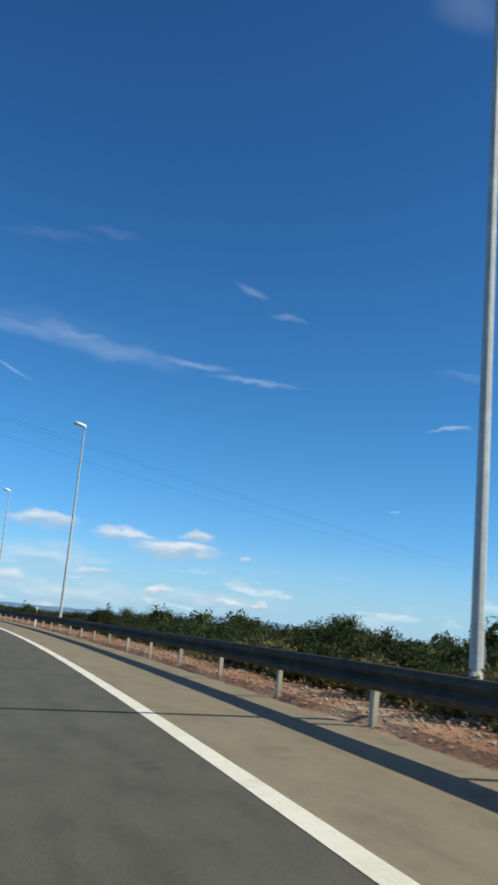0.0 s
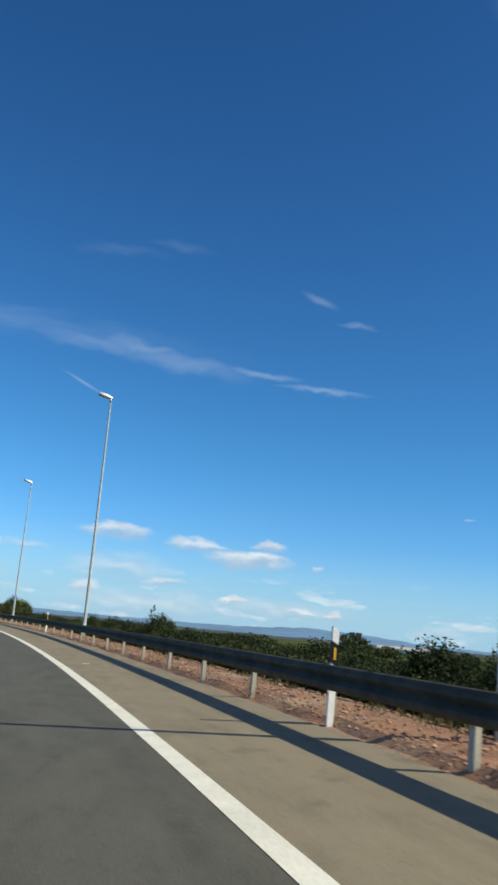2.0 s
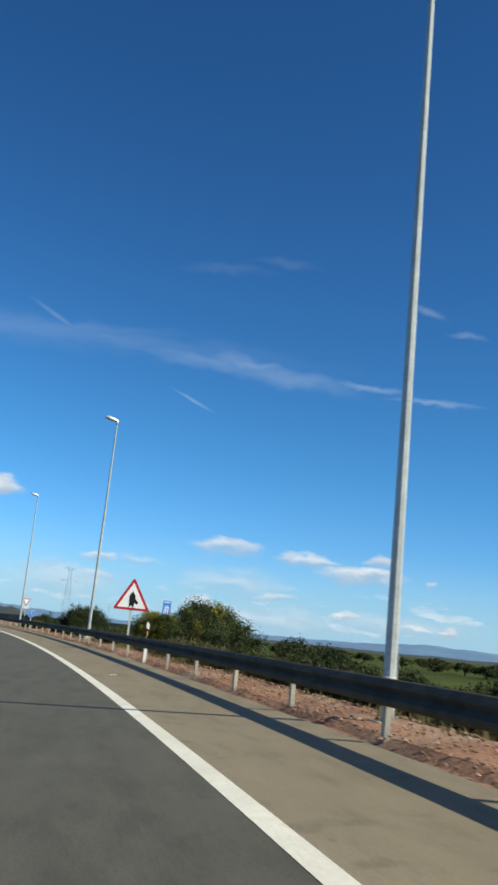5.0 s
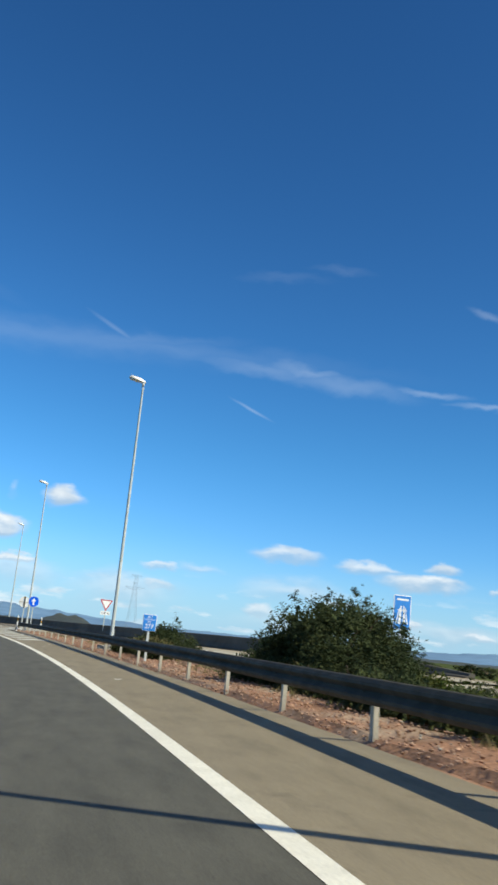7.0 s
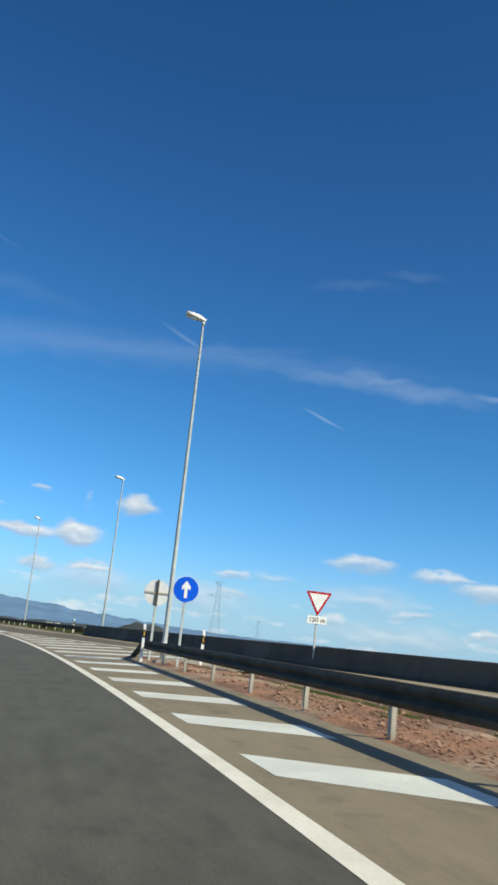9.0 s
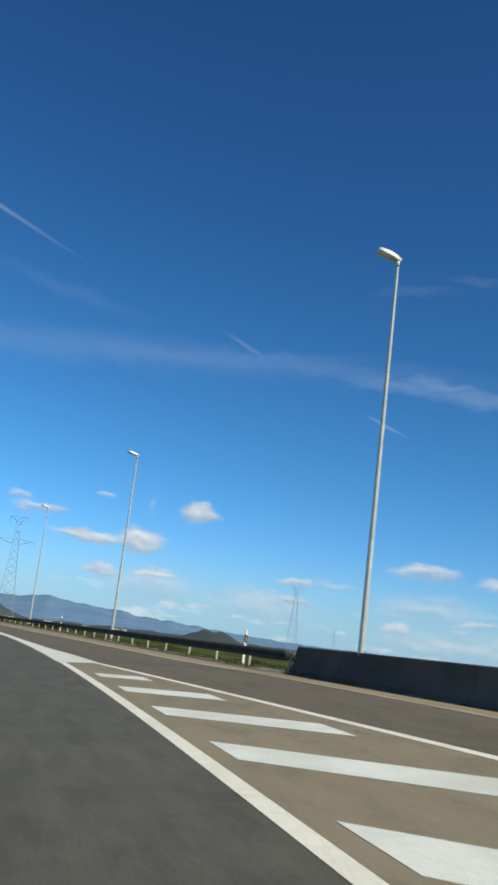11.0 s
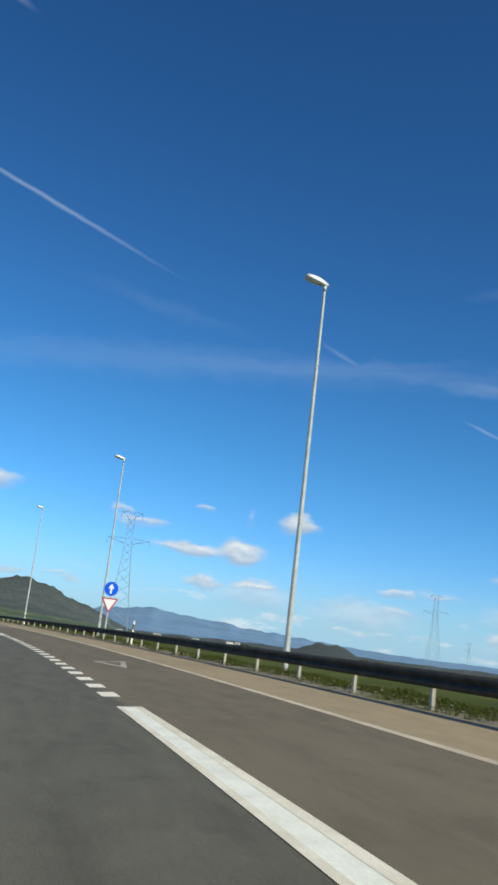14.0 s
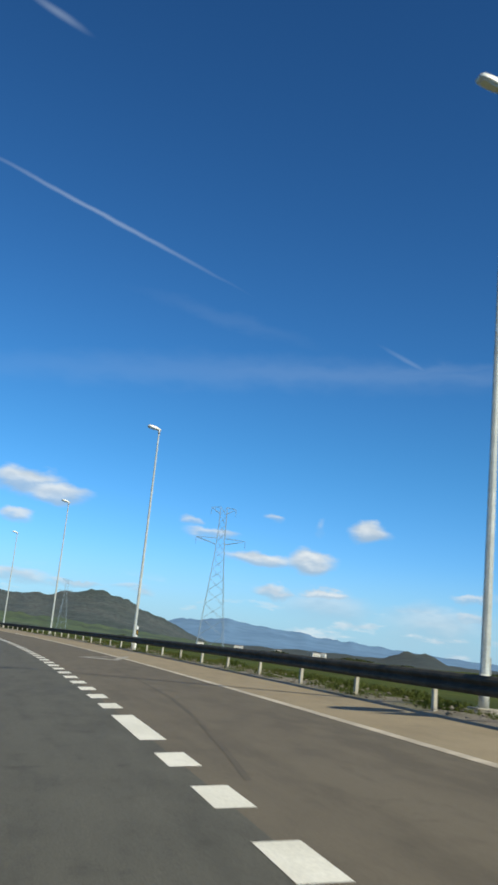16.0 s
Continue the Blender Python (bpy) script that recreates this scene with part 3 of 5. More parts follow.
for k in range(15):
    s0 = 220.7 + 4.38 * k
    dl, dr = EDGE + 0.36, min(4.0 if s0 < 240 else 4.3 if s0 < 248 else 9, ramp_left(s0 - 1) - 0.35)
    if dr - dl < 0.3:
        continue
    ds = np.linspace(dl, dr, 6)
    verts = [at(s0 - 1.2 * (d - dl) - w, d, plane(d) + TOP) for d in ds for w in (0.0, 1.45)]
    bar = new("gore_bar", mesh_of("gore_bar", verts, [(2 * i, 2 * i + 1, 2 * i + 3, 2 * i + 2) for i in range(5)], GORE_PAINT))
    tagged(bar, "slanted white painted bar on the gore", "road marking", "gore bars", "structure")


seam = curve_of([(378, 1.75), (384.2, 2.55), (385.95, 2.77), (389.75, 3.17), (393.65, 3.49), (398.65, 3.66), (410, 3.9)])
marking("tar_seam", steps(384, 405, 1.0), lambda s: seam(s) - 0.035, lambda s: seam(s) + 0.035, "faint dark seam along the slip lane", 0.003, TAR)
for pts in (((312.25, 2.2), (312.1, 2.29), (311.95, 2.38)), ((312.0, 2.31), (311.55, 2.28), (311.3, 2.22)), ((311.1, 2.18), (310.7, 2.16), (310.3, 2.17)), ((309.9, 2.2), (309.5, 2.24), (309.2, 2.22)), ((8.42, 3.37), (8.38, 3.5), (8.3, 3.64)), ((146.5, 3.3), (146.47, 3.38), (146.35, 3.46))):
    cut = curve_of(sorted(pts))
    runs = sorted(p[0] for p in pts)
    marking("crack", list(np.linspace(runs[0], runs[-1], 7)), lambda s: cut(s) - 0.004, lambda s: cut(s) + 0.003, "short dark crack in the paving", 0.009, TAR)["group"] = "cracks"


def give_way_mark(s, d, wide=1.0):
    """An open triangle painted on the lane, its point towards the traffic."""
    outer = [(s + 3.7, d - 0.55 * wide), (s + 3.9, d + 0.57 * wide), (s, d)]
    inner = [(s + 3.35, d - 0.33 * wide), (s + 3.45, d + 0.33 * wide), (s + 1.2, d)]
    verts = [at(a, b, plane(b) + TOP) for a, b in outer + inner]
    tagged(new("give_way_mark", mesh_of("give_way_mark", verts, [(0, 1, 4, 3), (1, 2, 5, 4), (2, 0, 3, 5)], WORN_PAINT)), "worn white triangle painted on the slip lane", "road marking", "give way marks", "structure")


give_way_mark(354.2, 3.8)
give_way_mark(410.3, 4.75, 2.0)
for s, d in ((48.6, 2.81), (71.5, 2.80), (139.5, 2.79), (162.7, 2.80), (185.7, 2.91), (208.5, 2.88), (211.1, 3.37)):
    me = mesh_of("paint_mark", [at(s + a, d + b, plane(d + b) + TOP) for a, b in ((-0.10, -0.08), (-0.06, 0.09), (0.09, 0.10), (0.10, -0.07))], [(0, 1, 2, 3)], PAINT)
    tagged(new("paint_mark", me), "small worn white paint mark on the shoulder", "road marking", "paint marks", "structure")

# ---- verges ----
def verge(name, stations, columns, label, mat):
    return strip(name, stations, columns, mat, label, "verge")


def on_ground(d, lift):
    f = d if callable(d) else (lambda s: d)
    return lambda s: (f(s) + 0.12 * noise.noise(Vector((s * 0.7, f(s), 3.0))), float(ground_z(s, f(s))) + lift + 0.05 * noise.noise(Vector((s * 1.3, f(s) * 2, 7.0))))


verge("verge", steps(-110, 246, 0.8), [flat(lambda s: 4.28 + flare(s), -0.02), on_ground(lambda s: 4.42 + flare(s), 0.02), on_ground(lambda s: 4.6 + flare(s), 0.05), on_ground(lambda s: 5.1 + 0.4 * flare(s), 0.05), on_ground(lambda s: min(5.7, ramp_left(s) - 2.9), 0.05), on_ground(lambda s: min(6.4, ramp_left(s) - 2.6), 0.04), on_ground(lambda s: min(7.1, ramp_left(s) - 2.3), -0.06)], "red stony dirt verge under the crash barrier", DIRT)
verge("gore_island", steps(186, 247, 0.8), [on_ground(lambda s: min(6.8, ramp_left(s) - 2.7), 0.0), on_ground(lambda s: min(7.0, ramp_left(s) - 2.55), 0.09), on_ground(lambda s: ramp_left(s) - 2.45, 0.09), on_ground(lambda s: ramp_left(s) - 2.3, 0.04)], "red dirt island between the slip road and the carriageway", DIRT)
verge("slip_verge", steps(276, 740, 1.0), [flat(lambda s: ramp_edge(s) - 0.05, -0.03), on_ground(lambda s: ramp_edge(s) + 0.2, 0.02), on_ground(lambda s: ramp_edge(s) + 0.45, 0.03), on_ground(lambda s: ramp_edge(s) + 1.3, -0.02)], "grey stony verge under the crash barrier", STONY)


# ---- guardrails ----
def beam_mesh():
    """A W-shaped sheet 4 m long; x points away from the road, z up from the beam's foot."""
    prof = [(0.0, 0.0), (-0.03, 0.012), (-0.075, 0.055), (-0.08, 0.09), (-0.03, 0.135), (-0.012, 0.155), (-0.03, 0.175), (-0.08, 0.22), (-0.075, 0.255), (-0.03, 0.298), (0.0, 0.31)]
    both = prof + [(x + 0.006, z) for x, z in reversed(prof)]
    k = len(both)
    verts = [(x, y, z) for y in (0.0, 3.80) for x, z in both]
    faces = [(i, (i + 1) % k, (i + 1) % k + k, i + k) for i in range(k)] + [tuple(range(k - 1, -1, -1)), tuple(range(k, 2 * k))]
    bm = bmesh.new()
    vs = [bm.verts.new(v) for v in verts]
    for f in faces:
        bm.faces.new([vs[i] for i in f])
    return finish("beam", bm, SHADED_STEEL, False)


def post_mesh():
    """A C-shaped steel post, open along the road."""
    bm = bmesh.new()
    box_bm(bm, (0.006, 0.10, 1.12), (0.0, 0.0, 0.105))
    box_bm(bm, (0.035, 0.006, 1.12), (0.018, 0.05, 0.105))
    box_bm(bm, (0.066, 0.007, 1.12), (0.033, -0.05, 0.105))
    box_bm(bm, (0.006, 0.025, 1.12), (0.064, -0.038, 0.105))
    return finish("post", bm, POST)


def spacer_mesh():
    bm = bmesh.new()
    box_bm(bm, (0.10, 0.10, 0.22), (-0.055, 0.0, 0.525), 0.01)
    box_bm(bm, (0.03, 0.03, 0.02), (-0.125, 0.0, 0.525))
    return finish("spacer", bm, SHADED_STEEL)


RAIL_STEP = 3.64
BEAM, RAIL_POST, SPACER = beam_mesh(), post_mesh(), spacer_mesh()


def guardrail(first, last, line, foot, label):
    rail = tagged(new("guardrail"), label, "guardrail")
    s = first
    while s < last:
        d0, d1 = line(s), line(s + RAIL_STEP)
        a, b = at(s, d0, foot(s)), at(s + RAIL_STEP, d1, foot(s + RAIL_STEP))
        way = b - a
        yaw = math.atan2(-way.x, way.y)
        slope = math.atan2(way.z, math.hypot(way.x, way.y))
        base = Matrix.Translation(a) @ pose(0, 0, 0, 0, 0, math.degrees(yaw))
        part("beam", BEAM, rail, base @ Matrix.Translation((-0.09, 0, 0.375)) @ pose(0, 0, 0, math.degrees(slope), 0, 0))
        lean = random.uniform(-1.2, 1.2)
        part("post", RAIL_POST, rail, base @ pose(0, 0, 0, 0, lean, random.uniform(-4, 4)))
        part("spacer", SPACER, rail, base)
        s += RAIL_STEP
    return rail


near_rail = guardrail(21.62 - 34 * 3.64, 243, lambda s: 4.46 + flare(s), lambda s: 0.43, "galvanised steel crash barrier on posts beside the shoulder")
far_rail = guardrail(321.5 - 10 * 3.64, 690, rail_b, lambda s: plane(rail_b(s)) + 0.01, "galvanised steel crash barrier beside the slip road")
# the end of the near barrier runs down to the ground
slope_m = Matrix.Translation(at(243.6, 4.91, 0.805)) @ pose(0, 0, 0, 0, 0, math.degrees(turn(244))) @ pose(0, 0, 0, -9.5, 0, -4)
part("beam", BEAM, near_rail, slope_m, "sloping end beam")


# ---- parapet wall of the slip road ----
def parapet():
    wall = tagged(new("parapet_wall"), "concrete parapet wall along the slip road, coloured dark for its shaded side", "wall", kind="structure")
    prof = [(0.0, -0.3), (0.0, 0.12), (0.14, 0.36), (0.20, 0.82), (0.24, 0.85), (0.38, 0.85), (0.42, 0.82), (0.45, -0.3)]
    s = 198.0
    rise_up = curve_of([(198, 0.2), (204, 0.62), (208, 0.88), (214, 1.0)])
    while s < 284:
        e = min(s + 5.98, 284.9)
        verts = []
        for q in (s, (s + e) / 2, e):
            z = plane(wall_b(q)) + 0.02
            verts += [at(q, wall_b(q) + x, z + (h * rise_up(q) if h > 0 else h)) for x, h in prof]
        k = len(prof)
        faces = [(r * k + i, r * k + (i + 1) % k, (r + 1) * k + (i + 1) % k, (r + 1) * k + i) for r in range(2) for i in range(k)] + [tuple(range(k - 1, -1, -1)), tuple(range(2 * k, 3 * k))]
        bm = bmesh.new()
        vs = [bm.verts.new(v) for v in verts]
        for f in faces:
            bm.faces.new([vs[i] for i in f])
        part("panel", finish("panel", bm, SHADED_CONCRETE), wall)
        s += 6.0


parapet()


# ---- lamp posts ----
def lamp_post():
    lamp = tagged(new("street_lamp"), "tall tapered galvanised lamp post with one flat luminaire", "street lamp", "lamp posts along the road")
    bm = bmesh.new()
    bmesh.ops.create_cone(bm, cap_ends=True, segments=8, radius1=0.090, radius2=0.044, depth=12.25, matrix=Matrix.Translation((0, 0, 6.125)) @ pose(0, 0, 0, 0, 0, 22.5))
    part("pole", finish("pole", bm, POLE), lamp)
    bm = bmesh.new()
    box_bm(bm, (0.42, 0.42, 0.03), (0, 0, 0.015), 0.006)
    part("base_plate", finish("base_plate", bm, POST), lamp)
    part("plinth", box("plinth", (0.6, 0.6, 0.5), (0, 0, -0.26), CONCRETE, 0.03), lamp)
    part("sleeve", tube("sleeve", 0.094, 0.0915, 0.02, 0.62, SLEEVE, 20), lamp, None, "pale foot of the pole")
    part("door", box("door", (0.012, 0.10, 0.32), (0.092, 0, 0.75), POLE, 0.004), lamp)
    # luminaire: a flat, rounded head that tapers to the pole and reaches over the road
    prof = [(0.10, 0.06, 0.06), (0.02, 0.08, 0.09), (-0.10, 0.12, 0.12), (-0.24, 0.16, 0.135), (-0.46, 0.17, 0.13), (-0.64, 0.16, 0.105), (-0.71, 0.12, 0.06)]
    verts, faces, k = [], [], 12
    for x, w, h in prof:
        for i in range(k):
            a = 2 * math.pi * i / k
            y, z = math.cos(a), math.sin(a)
            verts.append((x, w * math.copysign(abs(y) ** 0.6, y), h * (math.copysign(abs(z) ** 0.7, z) * (1.0 if z > 0 else 0.45))))
    for r in range(len(prof) - 1):
        faces += [(r * k + i, r * k + (i + 1) % k, (r + 1) * k + (i + 1) % k, (r + 1) * k + i) for i in range(k)]
    faces += [tuple(range(k)), tuple(range(len(verts) - 1, len(verts) - k - 1, -1))]
    bm = bmesh.new()
    vs = [bm.verts.new(v) for v in verts]
    for f in faces:
        bm.faces.new([vs[i] for i in f])
    tilt = Matrix.Translation((0, 0, 12.33)) @ pose(0, 0, 0, 0, 12, 0)
    head = part("luminaire", finish("luminaire", bm, SIGN_BACK, True), lamp, tilt, "pale grey flat luminaire")
    part("lens", box("lens", (0.38, 0.22, 0.02), (-0.44, 0, -0.062), WHITE, 0.006), head)
    part("collar", tube("collar", 0.062, 0.055, 12.12, 12.35, SIGN_BACK, 16), lamp)
    return lamp


# place along and across the road, height of the foot, degrees by which it leans off the road
LAMPS = [(10.6, 5.78, 0.50, -0.25), (55.75, 5.59, 0.42, 0), (93.35, 5.40, 0.50, -0.4), (128.85, 5.22, 0.46, 0), (167.45, 5.42, 0.38, 0.4), (205.05, 5.45, 0.44, 0), (242.15, 5.37, 0.52, 0), (281.2, 9.40, 0.66, 0.5),
         (317.3, 8.63, 0.56, 0), (354.1, 8.43, 0.64, 0), (390.6, 8.54, 0.72, 0), (425.3, 7.93, 0.55, 0), (461.5, 7.95, 0.66, 0), (498, 8.3, 0.66, 0), (535, 8.4, 0.66, 0), (572, 8.5, 0.66, 0)]
first = lamp_post()
first.matrix_basis = stand(*LAMPS[0][:3]) @ pose(0, 0, 0, 0, LAMPS[0][3], 0)
for s, d, z, lean in LAMPS[1:]:
    copy_thing(first, stand(s, d, z) @ pose(0, 0, 0, 0, lean, 0))


# ---- marker posts ----
def marker_post():
    m = tagged(new("marker_post"), "white plastic roadside marker post with an amber reflector on black", "marker post", "roadside marker posts")
    part("body", plate("body", [(-0.042, -0.1), (0.042, -0.1), (0.042, 1.17), (0.034, 1.22), (-0.042, 1.25)], -0.03, 0.03, PLASTIC), m)
    part("band", plate("band", [(-0.045, 0.80), (0.045, 0.75), (0.045, 1.02), (-0.045, 1.07)], -0.034, 0.034, BLACK), m, None, "slanted black band")
    part("reflector", box("reflector", (0.030, 0.008, 0.15), (0, -0.037, 0.91), AMBER), m, None, "amber reflector")
    return m


MARKERS = [(57.92, 4.45), (101.6, 4.45), (145.28, 4.45), (242.2, 4.64), (240.4, 6.3), (196.45, 12.03), (333.0, 7.75), (375.4, 7.7), (290.0, 8.75), (423.6, 7.75)]
marker = marker_post()
marker.matrix_basis = stand(*MARKERS[0], 0.34)
for s, d in MARKERS[1:]:
    copy_thing(marker, stand(s, d, 0.34 if s < 150 else 0.1 if s < 200 else 0.42 if s < 260 else plane(d) + 0.02))


# ---- signs; each faces the traffic, its front towards -y ----
def disc(r, n=40):
    return [(r * math.cos(2 * math.pi * i / n), r * math.sin(2 * math.pi * i / n)) for i in range(n)]


def triangle(side, r, up=True, n=7):
    """A triangle with rounded corners, about its centre."""
    big = side / math.sqrt(3)
    pts = []
    for c in range(3):
        a = math.radians(90 + 120 * c) if up else math.radians(-90 + 120 * c)
        cx, cz = (big - 2 * r) * math.cos(a), (big - 2 * r) * math.sin(a)
        pts += [(cx + r * math.cos(a + math.radians(t)), cz + r * math.sin(a + math.radians(t))) for t in np.linspace(-60, 60, n)]
    return pts


def moved(pts, dx, dz):
    return [(x + dx, z + dz) for x, z in pts]


ARROW = [(-0.055, -0.30), (0.055, -0.30), (0.055, 0.04), (0.15, -0.03), (0.15, 0.10), (0.0, 0.30), (-0.15, 0.10), (-0.15, -0.03), (-0.055, 0.04)]


def sign_post(parent, height, x=0.0):
    part("post", box("post", (0.08, 0.05, height + 0.3), (x, 0.03, height / 2 - 0.15), POLE, 0.006), parent)


def writing(name, text, size, m, mat, parent):
    c = bpy.data.curves.new(name, "FONT")
    c.body, c.size, c.extrude, c.align_x, c.align_y = text, size, 0.002, "CENTER", "CENTER"
    tmp = bpy.data.objects.new(name, c)
    scene.collection.objects.link(tmp)
    me = bpy.data.meshes.new_from_object(tmp.evaluated_get(bpy.context.evaluated_depsgraph_get()))
    bpy.data.objects.remove(tmp)
    me.materials.clear()
    me.materials.append(mat)
    return part(name, me, parent, m @ pose(0, 0, 0, 90, 0, 0))


def warning_sign(m):
    g = tagged(new("warning_sign"), "red-bordered white triangular sign warning of traffic joining from the side", "road sign")
    g.matrix_basis = m
    sign_post(g, 2.6)
    z = 2.06
    part("border", plate("border", moved(triangle(1.58, 0.06), 0, z), -0.03, 0.0, RED), g, None, "red border")
    part("face", plate("face", moved(triangle(1.22, 0.02), 0, z), -0.034, -0.03, WHITE), g, None, "white face")
    part("symbol", plate("symbol", moved([(a * 1.22, c * 1.22) for a, c in ((-0.10, -0.28), (-0.03, -0.19), (0.05, -0.28), (0.09, -0.10), (0.16, -0.16), (0.22, -0.08), (0.10, 0.04), (0.11, 0.12), (0.0, 0.30), (-0.11, 0.14))], 0, z - 0.02), -0.038, -0.034, BLACK), g, None, "black arrow with a side branch")
    part("bracket", box("bracket", (0.5, 0.03, 0.05), (0, 0.01, z - 0.2), SIGN_BACK), g)


def keep_straight_sign(m, z, r=0.46, with_yield=False):
    g = tagged(new("round_sign"), "round blue sign with white arrow" + (" over a give way triangle" if with_yield else " on a steel post"), "road sign")
    g.matrix_basis = m
    sign_post(g, z + 0.3)
    part("face", plate("face", moved(disc(r), 0, z), -0.03, 0.0, BLUE), g, None, "blue round plate")
    part("rim", plate("rim", moved(disc(r + 0.008), 0, z), -0.026, -0.002, WHITE), g, None, "white rim")
    part("arrow", plate("arrow", moved([(a * r * 2.28, c * r * 2.28) for a, c in ARROW], 0, z), -0.034, -0.03, WHITE), g, None, "white arrow")
    if with_yield:
        zz = z - 0.92
        part("border", plate("border", moved(triangle(1.12, 0.045, False), 0, zz), -0.03, 0.0, RED), g, None, "red border")
        part("give_way_face", plate("give_way_face", moved(triangle(0.84, 0.02, False), 0, zz), -0.034, -0.03, WHITE), g, None, "white face")


def turned_sign(m, z):
    g = tagged(new("turned_sign"), "bare grey back of a round road sign on a post", "road sign")
    g.matrix_basis = m
    sign_post(g, z + 0.35)
    part("back_plate", plate("back_plate", moved(disc(0.46), 0, z), 0.06, 0.085, SIGN_BACK), g)
    part("crossbar", box("crossbar", (0.90, 0.03, 0.05), (0, 0.03, z), POST), g)
    # channel in the darkened steel, which carries the shade of the post's upper part
    part("stiffener", box("stiffener", (0.085, 0.02, 0.92), (0, -0.006, z), SHADED_STEEL, 0.004), g, None, "channel behind the plate, its shade put into the colour")


def give_way_sign(m, z):
    g = tagged(new("give_way_sign"), "red-bordered white give way triangle with a distance plate below", "road sign")
    g.matrix_basis = m
    sign_post(g, z + 0.3)
    part("border", plate("border", moved(triangle(1.2, 0.045, False), 0, z), -0.03, 0.0, RED), g, None, "red border")
    part("face", plate("face", moved(triangle(0.88, 0.02, False), 0, z), -0.034, -0.03, WHITE), g, None, "white face")
    part("distance_plate", box("distance_plate", (0.9, 0.02, 0.34), (0, -0.02, z - 0.86), WHITE, 0.008), g, None, "white plate with black figures")
    writing("figures", "150 m", 0.30, Matrix.Translation((0, -0.034, z - 0.86)), BLACK, g)


def distance_panel(m, z):
    g = tagged(new("kilometre_panel"), "small blue kilometre panel with white writing on a post", "road sign")
    g.matrix_basis = m
    sign_post(g, z + 0.2)
    part("rim", box("rim", (0.46, 0.02, 0.54), (0, -0.01, z), WHITE, 0.012), g, None, "white rim")
    part("upper_field", box("upper_field", (0.43, 0.008, 0.14), (0, -0.022, z + 0.182), PANEL_BLUE, 0.002), g, None, "blue field")
    part("lower_field", box("lower_field", (0.43, 0.008, 0.35), (0, -0.022, z - 0.08), PANEL_BLUE, 0.002), g, None, "blue field")
    writing("road_name", "A-7", 0.125, Matrix.Translation((0, -0.029, z + 0.182)), WHITE, g)
    writing("unit", "km", 0.10, Matrix.Translation((0, -0.029, z + 0.035)), WHITE, g)
    writing("figures", "277", 0.20, Matrix.Translation((0, -0.029, z - 0.125)), WHITE, g)


def motorway_sign(m, z):
    g = tagged(new("motorway_sign"), "upright blue sign with a white motorway symbol", "road sign")
    g.matrix_basis = m
    sign_post(g, z + 0.3)
    part("rim", box("rim", (0.94, 0.03, 1.66), (0, -0.015, z), WHITE, 0.02), g, None, "white rim")
    part("face", box("face", (0.86, 0.012, 1.58), (0, -0.032, z), PANEL_BLUE, 0.004), g, None, "blue face")
    part("writing_bar", box("writing_bar", (0.62, 0.004, 0.09), (0, -0.041, z + 0.62), WHITE), g)
    for side in (-1, 1):
        part("lane", plate("lane", moved([(side * 0.05, 0.32), (side * 0.10, 0.32), (side * 0.20, -0.55), (side * 0.06, -0.55)], 0, z), -0.042, -0.038, WHITE), g, None, "white lane")
        part("lane_edge", plate("lane_edge", moved([(side * 0.13, 0.22), (side * 0.16, 0.22), (side * 0.34, -0.55), (side * 0.28, -0.55)], 0, z), -0.042, -0.038, WHITE), g, None, "white lane")
    part("bridge", box("bridge", (0.5, 0.004, 0.05), (0, -0.04, z + 0.1), WHITE), g)


warning_sign(stand(155.75, 5.52, 0.48))
keep_straight_sign(stand(239.55, 5.35, 0.40, -4), 2.45, 0.405)
turned_sign(stand(243.2, 5.1, 0.40), 2.40)
give_way_sign(stand(247.95, 13.05, 0.72), 2.80)
motorway_sign(stand(204.6, 19.3, 0.62), 2.86)
distance_panel(stand(194.37, 5.02, 0.35), 1.33)
keep_straight_sign(stand(387.25, 8.36, 0.68), 3.17, with_yield=True)


